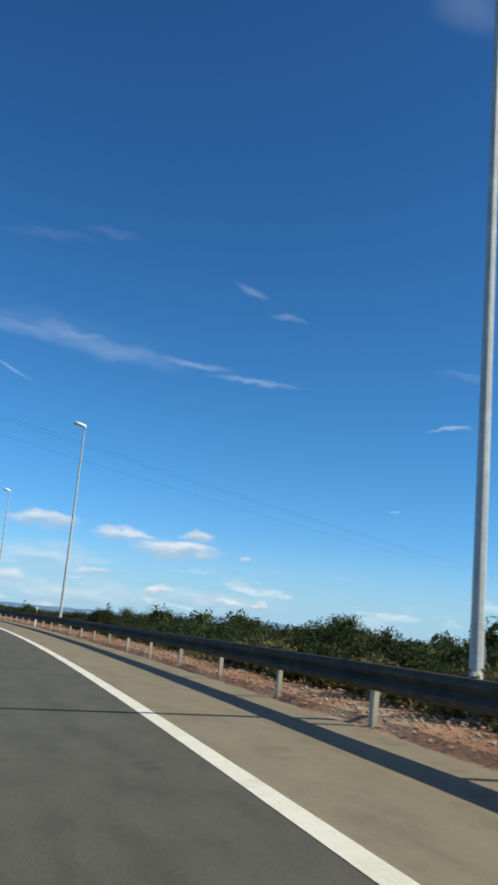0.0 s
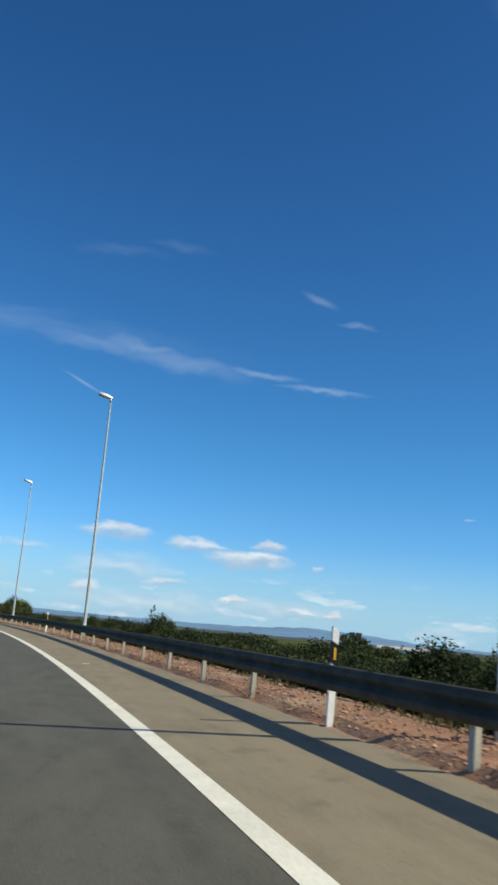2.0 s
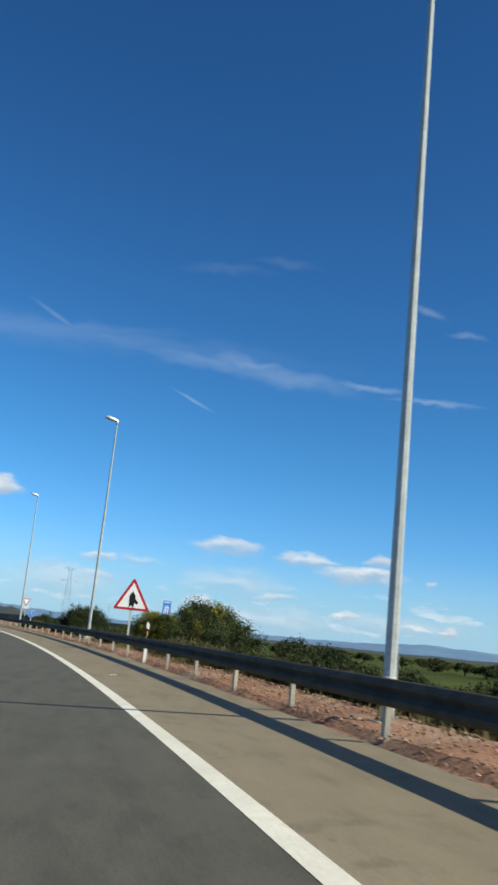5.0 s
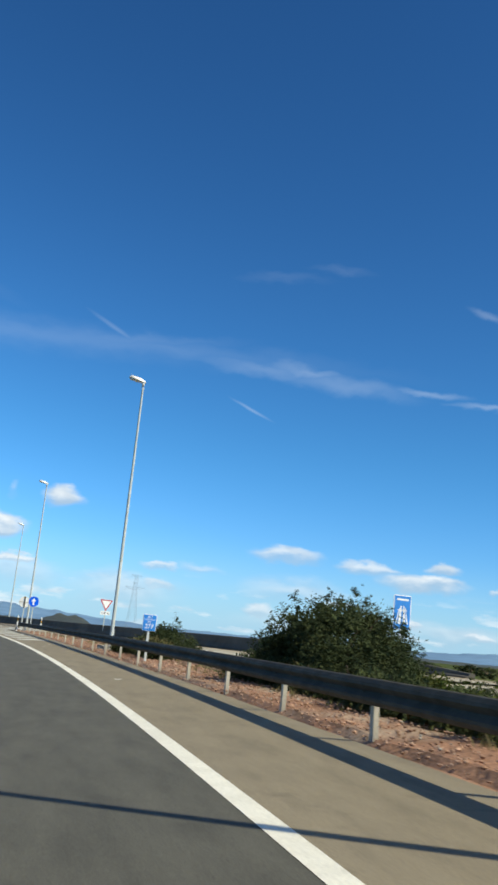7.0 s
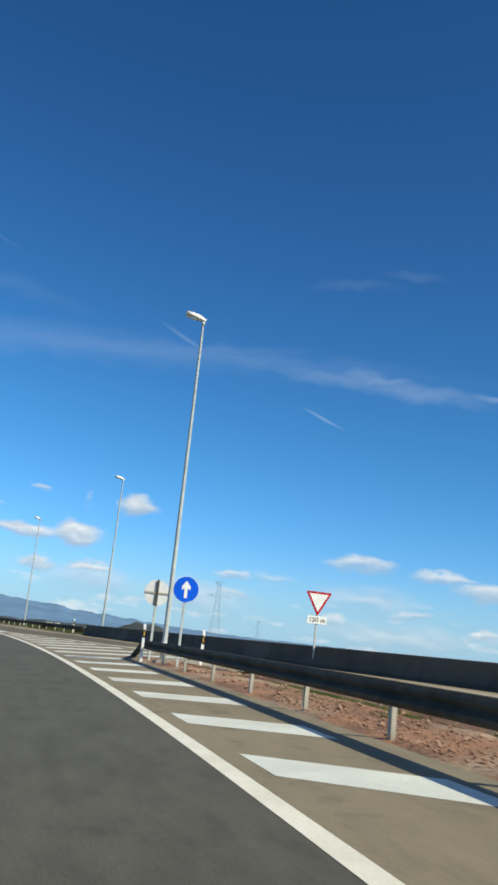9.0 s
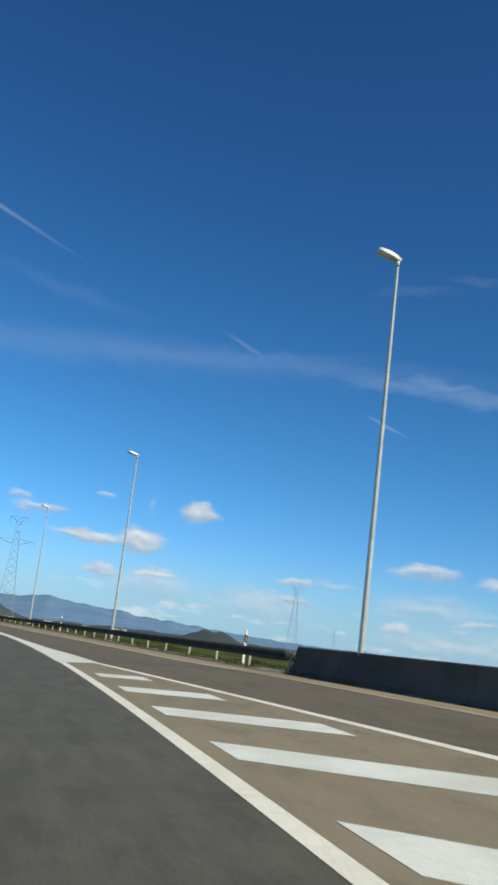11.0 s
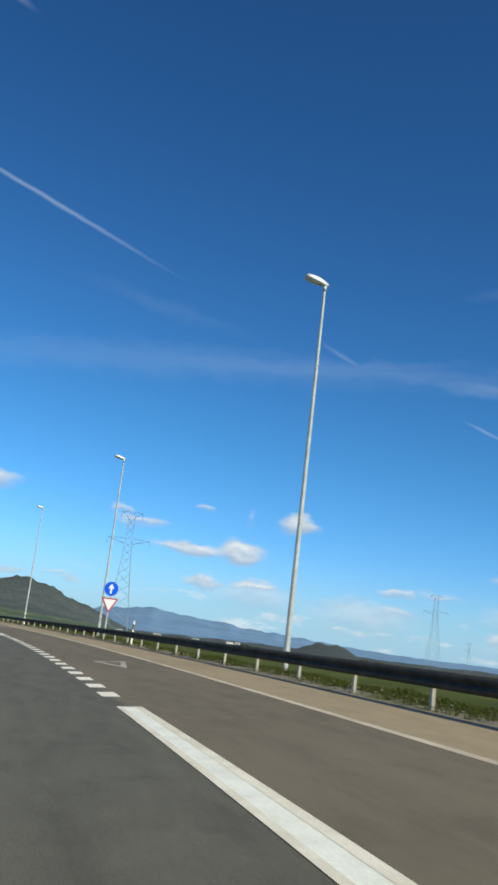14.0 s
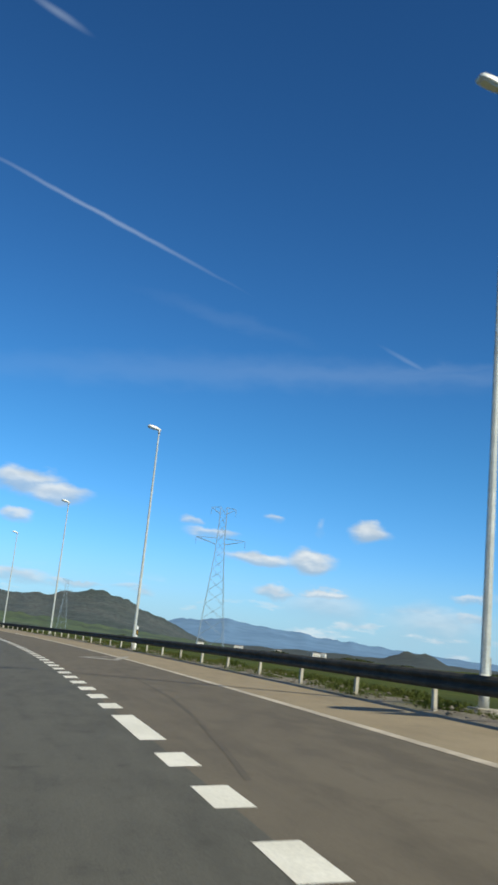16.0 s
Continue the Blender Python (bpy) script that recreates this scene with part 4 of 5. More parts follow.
# ---- trees and bushes ----
def crown_mesh(name, seed, wide, high, low, leaves, mat, leaf=0.11, clumps=26, spiky=0.0, shoots=0, inner=34):
    rng = np.random.RandomState(seed)
    heads = []
    for _ in range(clumps):
        v = rng.normal(size=3)
        v /= np.linalg.norm(v)
        r = 0.45 + 0.5 * rng.rand()
        heads.append((v[0] * wide * r, v[1] * wide * r, low + (high - low) * (0.5 + 0.46 * v[2] * r), (0.26 + 0.2 * rng.rand()) * wide))
    for _ in range(shoots):
        hx, hy, hz, hr = heads[rng.randint(clumps)]
        if hz < low + (high - low) * 0.5:
            continue
        up = hz + hr * 0.8
        for k in range(4):
            heads.append((hx + rng.normal() * 0.05, hy + rng.normal() * 0.05, up + k * 0.085, 0.13 - 0.022 * k))
    clumps = len(heads)
    verts, faces = [], []
    weight = np.array([h[3] ** 2 for h in heads])
    picks = rng.choice(clumps, size=leaves, p=weight / weight.sum())
    for i in range(leaves):
        hx, hy, hz, hr = heads[picks[i]]
        v = rng.normal(size=3)
        v /= np.linalg.norm(v)
        r = hr * (0.25 + 0.68 * rng.rand() ** 0.6 + (0.14 if rng.rand() < 0.05 else 0.0) + spiky * max(0, rng.rand() - 0.8) * 3)
        p = np.array((hx, hy, hz)) + v * r * np.array((1, 1, 0.85 + spiky))
        if p[2] < low * 0.6:
            p[2] = low * 0.6 + rng.rand() * 0.3
        a = rng.normal(size=3) + v * 0.6
        a /= np.linalg.norm(a)
        b = np.cross(a, rng.normal(size=3))
        b /= np.linalg.norm(b) + 1e-6
        ln, wd = leaf * (0.8 + 0.8 * rng.rand()), leaf * 0.55
        n0 = len(verts)
        verts += [p - a * ln, p - b * wd, p + a * ln, p + b * wd]
        faces.append((n0, n0 + 1, n0 + 2, n0 + 3))
    # larger leaves deep inside each clump keep the crown from being seen through
    for hx, hy, hz, hr in heads:
        for _ in range(inner):
            p = np.array((hx, hy, max(hz, low * 0.6 + 0.5 * hr))) + rng.normal(size=3) * hr * 0.15
            a = rng.normal(size=3)
            a /= np.linalg.norm(a)
            c = np.cross(a, rng.normal(size=3))
            c /= np.linalg.norm(c) + 1e-6
            n0 = len(verts)
            verts += [p - a * hr * 0.15, p - c * hr * 0.11, p + a * hr * 0.15, p + c * hr * 0.11]
            faces.append((n0, n0 + 1, n0 + 2, n0 + 3))
    return mesh_of(name, verts, faces, mat)


def trunk_mesh(seed, height, r):
    rng = random.Random(seed)
    bm = bmesh.new()

    def limb(a, b, r0, r1):
        way = b - a
        m = Matrix.Translation((a + b) / 2) @ way.to_track_quat("Z", "Y").to_matrix().to_4x4()
        bmesh.ops.create_cone(bm, cap_ends=True, segments=7, radius1=r0, radius2=r1, depth=way.length, matrix=m)
    fork = Vector((0, 0, height * 0.4))
    limb(Vector((0, 0, -0.5)), fork, r, r * 0.75)
    for i in range(6):
        a = i * 1.05 + rng.random()
        tip = fork + Vector((math.cos(a) * height * 0.28, math.sin(a) * height * 0.28, height * rng.uniform(0.25, 0.5)))
        limb(fork - Vector((0, 0, 0.05)), tip, r * 0.5, r * 0.15)
    return finish("trunk", bm, BARK)


def tree(label, seed, wide, high, low, leaves, mat, leaf, clumps=26, group="", spiky=0.0, shoots=0, name="tree"):
    t = tagged(new(name), label, name, group)
    part("trunk", trunk_mesh(seed, high, 0.06 + 0.02 * high), t)
    part("crown", crown_mesh("crown", seed, wide, high, low, leaves, mat, leaf, clumps, spiky, shoots), t)
    return t


grove_top = curve_of([(0, 1.85), (18, 1.75), (24, 2.05), (30, 2.2), (36, 2.0), (42, 1.65), (48, 2.2), (54, 2.3), (60, 2.0), (66, 1.5), (72, 1.3), (78, 1.1), (84, 1.15), (95, 1.3), (102, 1.6), (140, 1.5)])
GROVE = "trees behind the crash barrier"
kinds = [tree("dark green leafy citrus tree beyond the barrier", 11 + i, 1.65 + 0.25 * (i % 3), 3.0 + 0.4 * (i % 2), 0.3, 15000, (LEAF_DARK, LEAF_OLIVE, LEAF_DARK, LEAF_OLIVE)[i], 0.036, 56, GROVE) for i in range(4)]
far_kinds = [tree("dark green leafy citrus tree far behind the barrier", 21 + i, 1.75 + 0.2 * i, 3.0 + 0.4 * (i % 2), 0.3, 1700, (LEAF_DARK, LEAF_OLIVE)[i % 2], 0.10, 28, GROVE) for i in range(2)]
belt_kinds = [tree("dark green tree out in the fields", 25 + i, 1.8, 3.2, 0.3, 700, (LEAF_DARK, LEAF_OLIVE)[i], 0.17, 16, "trees in the fields") for i in range(2)]
rng = random.Random(5)
spots = []
s = -2.0
while s < 138:
    for d0, step in ((10.6, 0), (15.0, 1.7), (20.5, 0.6), (27.0, 1.2)):
        spots.append((s + step + rng.uniform(-0.9, 0.9), d0 + rng.uniform(-0.9, 0.9)))
    s += 3.7
near_row, far_row, made = kinds, far_kinds, [-1, -1]
for i, (s, d) in enumerate(spots):
    z = float(ground_z(s, d)) - 0.15
    top = grove_top(s) if d < 13 or s < 80 else 1.0
    size = (top + rng.uniform(-0.45, 0.3) - z) / 3.45
    m = stand(s, d, z, rng.uniform(0, 360))
    row = near_row if d < 13 else far_row
    made[d < 13] += 1
    k = made[d < 13]
    c = row[k] if k < len(row) else copy_thing(row[k % len(row)], m)
    c.matrix_basis = m @ Matrix.Diagonal((max(size, 0.75), max(size, 0.75), size, 1))

hedge = [tree("low dense dark green bush at the edge of the verge", 51 + i, 1.15, 1.75, 0.02, 12000, (LEAF_DARK, LEAF_DARK)[i], 0.036, 36, "bushes at the verge", name="bush") for i in range(2)]
spots = []
s = -1.0
while s < 142:
    spots.append((s + rng.uniform(-0.4, 0.4), 7.75 + rng.uniform(-0.3, 0.5)))
    s += 1.5 if s < 46 or 62 < s < 90 else 2.3
for i, (s, d) in enumerate(spots):
    size = rng.uniform(0.65, 1.05)
    m = stand(s, d, float(ground_z(s, d)) - 0.1, rng.uniform(0, 360))
    c = hedge[i] if i < 2 else copy_thing(hedge[i % 2], m)
    c.matrix_basis = m @ Matrix.Diagonal((size, size, size * rng.uniform(0.7, 1.05), 1))


def flowers(bush, seed, wide, high, count, leaf):
    """Yellow blossom on the outer twigs of a bush's upper half, in loose sprays. Sun on the tops is put into its
    yellow.
    """
    rng = np.random.RandomState(seed)
    verts, faces = [], []
    sprays = []
    for _ in range(46):
        a, up = rng.rand() * 6.3, 0.42 + 0.53 * rng.rand()
        r = wide * math.sqrt(max(0.05, 1 - (2 * up - 1) ** 2)) * (0.82 + 0.14 * rng.rand())
        sprays.append((r * math.cos(a), r * math.sin(a), high * up, 0.10 + 0.16 * rng.rand()))
    for _ in range(count):
        x, y, z, w = sprays[rng.randint(len(sprays))]
        p = np.array((x, y, z)) + np.clip(rng.normal(size=3), -1.5, 1.5) * w * 0.75
        a = rng.normal(size=3)
        a /= np.linalg.norm(a)
        b = np.cross(a, rng.normal(size=3))
        b /= np.linalg.norm(b) + 1e-6
        n0 = len(verts)
        verts += [p - a * leaf, p - b * leaf * 0.6, p + a * leaf, p + b * leaf * 0.6]
        faces.append((n0, n0 + 1, n0 + 2, n0 + 3))
    part("blossom", mesh_of("blossom", verts, faces, LEAF_GOLD), bush, None, "yellow-green flowering sprays, sunlight on the tops put into their colour")


golden = tree("rounded olive bush with yellow-green flowering tips beyond the barrier", 31, 1.75, 2.95, 0.1, 44000, LEAF_MIXED, 0.036, 70, name="bush")
flowers(golden, 131, 1.66, 3.0, 9500, 0.034)
golden.matrix_basis = stand(167.5, 9.3, -0.3) @ Matrix.Diagonal((0.90, 0.90, 0.89, 1))
broad = tree("broad dark olive bush with a few yellow flowers beyond the barrier", 32, 2.1, 3.45, 0.1, 44000, LEAF_OLIVE, 0.038, 80, name="bush")
flowers(broad, 132, 1.95, 3.45, 4200, 0.032)
broad.matrix_basis = stand(162.3, 10.6, -0.4)
low = tree("low dark bush beside a flowering one", 35, 1.5, 2.5, 0.1, 14000, LEAF_OLIVE, 0.034, 60, name="bush")
low.matrix_basis = stand(158.6, 10.9, -0.4)
dark = tree("dense dark green tree close behind the barrier", 33, 1.7, 2.95, 0.08, 44000, LEAF_DARK, 0.030, 80, "", 0.0, 44)
dark.matrix_basis = stand(184.0, 7.6, -0.1) @ Matrix.Diagonal((1.06, 1.06, 0.87, 1))
skirt = tree("dark green shrub at the foot of a tree", 36, 1.2, 1.6, 0.05, 9000, LEAF_DARK, 0.036, 36, "", 0.0, 8, name="bush")
skirt.matrix_basis = stand(186.6, 7.7, 0.0)
for s, d, size in ((181.8, 7.2, 0.62), (183.4, 6.9, 0.6), (185.0, 6.9, 0.62), (187.6, 7.2, 0.6), (203.6, 7.1, 0.5), (201.6, 7.1, 0.5)):
    copy_thing(skirt, stand(s, d, float(ground_z(s, d)) - 0.1, s * 50) @ Matrix.Diagonal((size * 1.3, size * 1.3, size, 1)))
small = tree("low dark green shrub beside the slip road", 34, 1.15, 1.75, 0.05, 15000, LEAF_DARK, 0.032, 44, "", 0.0, 16, name="bush")
small.matrix_basis = stand(202.6, 7.6, 0.15) @ Matrix.Diagonal((1.0, 1.0, 0.86, 1))
for s, d, wide, tall in ((52.2, 7.6, 0.9, 1.12), (56.4, 10.4, 1.25, 1.2), (85.0, 7.2, 0.78, 1.08)):
    copy_thing(small, stand(s, d, float(ground_z(s, d)) - 0.1, s * 70) @ Matrix.Diagonal((wide, wide, tall, 1)))
small2 = copy_thing(small, stand(200.4, 7.9, 0.1, 70) @ Matrix.Diagonal((0.95, 0.95, 0.62, 1)))
scrub = [tree("low " + kind + " scrub along the back of the verge", 81 + i, 0.72, 0.74, 0.0, 1700, mat, 0.038, 30, "scrub along the verge", 0.15, name="bush") for i, (kind, mat) in enumerate((("dark green", LEAF_DARK), ("olive green", LEAF_OLIVE), ("dry straw-coloured", DRY_SCRUB)))]
scrub_rng = random.Random(15)
spots = []
for s0, s1, d0, step in ((-4, 24, 6.15, 0.8), (24, 44, 6.6, 1.0), (44, 72, 6.75, 0.9), (72, 100, 6.5, 1.2), (100, 142, 6.5, 1.6), (142, 172, 6.25, 0.8), (172, 188, 6.45, 0.75), (196.6, 204, 5.95, 0.6)):
    s = s0
    while s < s1:
        spots.append((s + scrub_rng.uniform(-0.3, 0.3), d0 + scrub_rng.uniform(-0.2, 0.35), scrub_rng.random() < (0.6 if s < 24 or 142 < s < 158 else 0.12)))
        s += step
for i, (s, d, dry) in enumerate(spots):
    m = stand(s, d, float(ground_z(s, d)) - 0.02, scrub_rng.uniform(0, 360)) @ Matrix.Diagonal((1.0, 1.0, scrub_rng.uniform(0.6, 1.15), 1))
    c = scrub[i] if i < 3 else copy_thing(scrub[2 if dry else i % 2], m)
    c.matrix_basis = m
lone = tree("small dark tree in the field beyond the barrier", 37, 1.3, 2.5, 0.3, 8000, LEAF_DARK, 0.05, 40, "", 0.2)
lone.matrix_basis = stand(152.3, 12.0, -0.9)
lone2 = copy_thing(lone, stand(149.2, 11.4, -1.2, 120))

belt_rng = random.Random(9)
for k in range(46):
    m = stand(150 + 6.5 * k, 92 + 22 * belt_rng.random() + 0.05 * k * k * 0.3, -1.7, belt_rng.uniform(0, 360)) @ Matrix.Diagonal((1.9, 1.9, belt_rng.uniform(0.75, 1.05), 1))
    c = belt_kinds[k] if k < 2 else copy_thing(belt_kinds[k % 2], m)
    c.matrix_basis = m
for k in range(60):
    m = stand(430 + 9.0 * k, 110 + 90 * belt_rng.random(), -1.9, belt_rng.uniform(0, 360)) @ Matrix.Diagonal((2.2, 2.2, belt_rng.uniform(0.7, 1.15), 1))
    copy_thing(belt_kinds[k % 2], m)
weedy = [tree("low green scrub in the field beside the slip road", 71 + i, 1.3, 0.75, 0.0, 2600, WEED, 0.05, 30, "scrub by the slip road", 0.2, name="bush") for i in range(2)]
for k in range(6):
    s = 184 + 1.7 * k
    d = ramp_left(s) - 1.9 - 1.6 * belt_rng.random()
    m = stand(s, d, float(ground_z(s, d)) - 0.05, belt_rng.uniform(0, 360)) @ Matrix.Diagonal((1, 1, belt_rng.uniform(0.5, 1.1), 1))
    c = weedy[k] if k < 2 else copy_thing(weedy[k % 2], m)
    c.matrix_basis = m


# ---- far hills ----
def ridge(name, az0, az1, dist, points, mat, label, rough):
    """A long hill in the distance: its skyline is a run of (azimuth, elevation), rounded and roughened."""
    heart = at(300, 0)
    azs = np.arange(az0, az1 + 0.01, 0.25)
    top = np.interp(azs, [p[0] for p in points], [p[1] for p in points])
    verts, faces = [], []
    levels = ((1.0, 1.0), (0.93, 0.72), (0.84, 0.42), (0.74, 0.18), (0.64, 0.0))
    for a, e in zip(azs, top):
        for near, h in levels:
            r = dist * near
            bump = 1 + rough * noise.noise(Vector((a * 1.3, near * 9, dist * 0.001))) + 0.5 * rough * noise.noise(Vector((a * 4.1, near * 20, 2)))
            z = max(0.0, dist * math.tan(radians(e)) * h * bump)
            verts.append((heart.x - math.sin(radians(a)) * r, heart.y + math.cos(radians(a)) * r, -3.5 + z))
    k = len(levels)
    faces = [(i * k + j, i * k + j + 1, (i + 1) * k + j + 1, (i + 1) * k + j) for i in range(len(azs) - 1) for j in range(k - 1)]
    bm = bmesh.new()
    vs = [bm.verts.new(v) for v in verts]
    for f in faces:
        bm.faces.new([vs[i] for i in f])
    tagged(new(name, finish(name, bm, mat, True)), label, "hill", kind="structure")


# the blue of distant haze is painted into the mountains' base colour
HAZED_HILL = material("haze_painted_mountain", (0.125, 0.235, 0.39), (0.10, 0.195, 0.335), 0.004, 1.0, fine=0.02)
# dark scrub with the bluish grey of haze mixed into its colours
HAZED_GREEN_HILL = material("hazed_scrub_hill", (0.044, 0.060, 0.062), (0.070, 0.080, 0.076), 0.02, 1.0, fine=0.12, third=(0.034, 0.050, 0.046), third_scale=0.008, grain=0.55)
SLOPE_GREEN = material("far_fields", (0.050, 0.085, 0.030), (0.078, 0.105, 0.042), 0.03, 1.0, fine=0.12, third=(0.035, 0.055, 0.028), third_scale=0.012, grain=0.4)
DARK_HILL = material("dark_scrub", (0.026, 0.037, 0.036), (0.043, 0.051, 0.045), 0.02, 1.0, fine=0.1, grain=0.4)
ridge("backdrop_mountains", -60, 60, 4250, [(-60, 0.4), (-27, 0.25), (-23, 0.35), (-19, 0.66), (-15.5, 0.74), (-12.5, 0.52), (-9, 0.42), (-3, 0.4), (1, 0.42), (5, 0.45), (8, 0.55), (11.7, 0.78), (15, 1.0), (18.4, 1.32), (20.3, 1.42), (21.6, 1.68), (23, 1.42), (25, 1.15), (29, 1.25), (35, 1.25), (60, 1.2)], HAZED_HILL, "mountains on the horizon, blue haze painted into their colour", 0.12)
ridge("backdrop_hill", 21.7, 60, 2300, [(21.7, 0.0), (22.8, 0.3), (23.8, 0.65), (25.2, 1.25), (26.6, 1.75), (27.8, 2.22), (28.8, 2.48), (29.7, 2.56), (30.9, 2.3), (32.2, 2.03), (33.4, 1.96), (36, 1.95), (44, 2.0), (60, 1.6)], HAZED_GREEN_HILL, "scrub-covered green hill beyond the road, bluish haze mixed into its colour", 0.10)
ridge("backdrop_fields", 19.5, 60, 1150, [(19.5, 0.0), (22, 0.22), (25, 0.38), (29, 0.62), (33, 0.85), (40, 0.9), (60, 0.9)], SLOPE_GREEN, "green fields and hedges at the foot of the hill", 0.22)
ridge("backdrop_knoll", 7.8, 13.2, 1300, [(7.8, 0), (8.9, 0.34), (9.8, 0.74), (10.6, 0.88), (11.4, 0.7), (12.2, 0.36), (13.2, 0)], DARK_HILL, "small dark knoll in the plain", 0.3)

ridge("backdrop_woods", -35, 60, 1500, [(-35, 0.22), (-12, 0.20), (-4, 0.28), (5, 0.20), (14, 0.30), (22, 0.24), (30, 0.34), (60, 0.3)], DARK_HILL, "low dark green belt of trees across the plain", 0.25)


# ---- far farm buildings ----
FARM_WALL = material("whitewash", (0.72, 0.70, 0.65), (0.62, 0.60, 0.55), 0.5, 0.9, third=(0.62, 0.61, 0.58), third_scale=0.2)
FARM_ROOF = material("clay_roof", (0.48, 0.45, 0.41), (0.42, 0.39, 0.36), 0.8, 0.9)


def farm_building(x, y, z, long, deep, high, yaw, label):
    g = tagged(new("farm_building"), label, "building", "far farm buildings")
    g.matrix_basis = pose(x, y, z, 0, 0, yaw)
    part("wall", box("wall", (long, deep, high), (0, 0, high / 2), FARM_WALL), g)
    over_hang = [(-deep * 0.56, high), (0, high + deep * 0.12), (deep * 0.56, high), (deep * 0.56, high - 0.2), (-deep * 0.56, high - 0.2)]
    part("roof", plate("roof", over_hang, -long * 0.52, long * 0.52, FARM_ROOF), g, pose(0, 0, 0, 0, 0, 90), "pale low roof")
    for k in range(3):
        part("window", box("window", (long * 0.08, 0.2, high * 0.3), ((k - 1) * long * 0.28, -deep / 2 - 0.05, high * 0.55), BLACK), g)


for az, far, long, deep, high, yaw in ((20.6, 980, 15, 8, 4.5, 20), (18.2, 1050, 11, 8, 4.0, -10), (16.0, 900, 12, 7, 5.0, 35), (15.5, 940, 8, 6, 5.5, 0), (9.4, 1000, 12, 8, 4.0, 15), (23.0, 860, 10, 7, 4.5, 40)):
    farm_building(-90 - math.sin(radians(az)) * far, 335 + math.cos(radians(az)) * far, -3.2, long * 0.6, deep * 0.7, high * 0.9, yaw, "small whitewashed farm building in the plain")
farm_building(-2 + math.sin(radians(20.9)) * 520, 58 + math.cos(radians(20.9)) * 520, -3.0, 34, 12, 3.2, -20, "long low pale farm shed beyond the trees")
for az, far in ((17.6, 260), (18.2, 264)):
    copy_thing(belt_kinds[1], pose(-2 + math.sin(radians(az)) * far, 58 + math.cos(radians(az)) * far, -2.0, 0, 0, az * 40) @ Matrix.Diagonal((1.3, 1.3, 2.1, 1)))


# ---- far hoarding ----
def hoarding(m):
    """Two dark boards side by side on steel legs, seen from behind."""
    g = tagged(new("billboard"), "dark back of a twin roadside hoarding above the trees", "billboard")
    g.matrix_basis = m
    for x in (-1.33, 1.33):
        board = part("board", box("board", (2.45, 0.16, 3.1), (x, 0, 0), HOARDING, 0.03), g)
        for z in (-1.0, 0.0, 1.0):
            part("batten", box("batten", (2.4, 0.1, 0.1), (x, -0.13, z), STRUT_DARK), board)
        for dx in (-0.8, 0.8):
            part("leg", box("leg", (0.22, 0.22, 6.4), (x + dx, 0.2, -3.6), STRUT_DARK, 0.02), g)


HOARDING = material("dark_board", (0.055, 0.062, 0.07), (0.04, 0.045, 0.052), 1.0, 0.8)
STRUT_DARK = material("dark_steel", (0.09, 0.095, 0.10), (0.07, 0.075, 0.08), 2.0, 0.6)
hoarding(pose(111.3, 412.0, 4.1, 0, 0, -12))


# ---- power pylons ----
# steel paled to blue-grey, so its colour carries the haze of distance
HAZED_STRUT = material("hazed_pylon_steel", (0.32, 0.40, 0.48), (0.28, 0.36, 0.43), 0.3, 0.6, 0.4)


def pylon(x, y, z, height, yaw):
    g = tagged(new("power_pylon"), "steel lattice power pylon in the fields, blue-grey with painted haze", "power pylon", "power pylons")
    g.matrix_basis = pose(x, y, z, 0, 0, yaw)
    r = 0.0012 * height

    def bars(pairs, name, thick=1.0):
        bm = bmesh.new()
        for a, b in pairs:
            a, b = Vector(a), Vector(b)
            m = Matrix.Translation((a + b) / 2) @ (b - a).to_track_quat("Z", "Y").to_matrix().to_4x4()
            bmesh.ops.create_cone(bm, cap_ends=False, segments=4, radius1=r * thick, radius2=r * thick, depth=(b - a).length, matrix=m)
        part(name, finish(name, bm, HAZED_STRUT), g)
    H = height

    def half(h):
        return float(np.interp(h, [0, 0.55, 0.75, 1.0], [0.095, 0.042, 0.028, 0.022])) * H
    sides = [(-1, -1), (1, -1), (1, 1), (-1, 1)]
    rungs = [0, 0.12, 0.23, 0.33, 0.42, 0.5, 0.57, 0.64, 0.7, 0.76, 0.82, 0.88, 0.94, 1.0]

    def corner(i, h):
        sx, sy = sides[i % 4]
        return (sx * half(h), sy * half(h), h * H)
    for i in range(4):
        bars([(corner(i, a), corner(i, b)) for a, b in zip(rungs, rungs[1:])], "leg", 1.2)
    bars([(corner(i, a), corner(i + 1, b)) for i in range(4) for a, b in zip(rungs, rungs[1:])] + [(corner(i + 1, a), corner(i, b)) for i in range(4) for a, b in zip(rungs, rungs[1:])], "bracing", 0.6)
    for h, w in ((0.74, 0.17), (0.955, 0.085)):
        for sx in (-1, 1):
            tip = (sx * w * H, 0, (h + 0.038) * H)
            bars([((sx * half(h), sy * half(h), q * H), tip) for sy in (-1, 1) for q in (h, h + 0.045)] + [((sx * half(h), 0, h * H), tip)], "arm", 0.8)
            bars([(tip, (tip[0], 0, tip[2] - 0.05 * H))], "insulator", 1.0)


pylon(-212, 622, -2, 46, 25)
pylon(-120, 917, -2, 48.5, 20)
pylon(-105, 1158, -2, 27, 20)
c0 = at(376, 0.4)
pylon(c0.x - math.sin(radians(31.2)) * 820, c0.y + math.cos(radians(31.2)) * 820, -2, 46, 40)


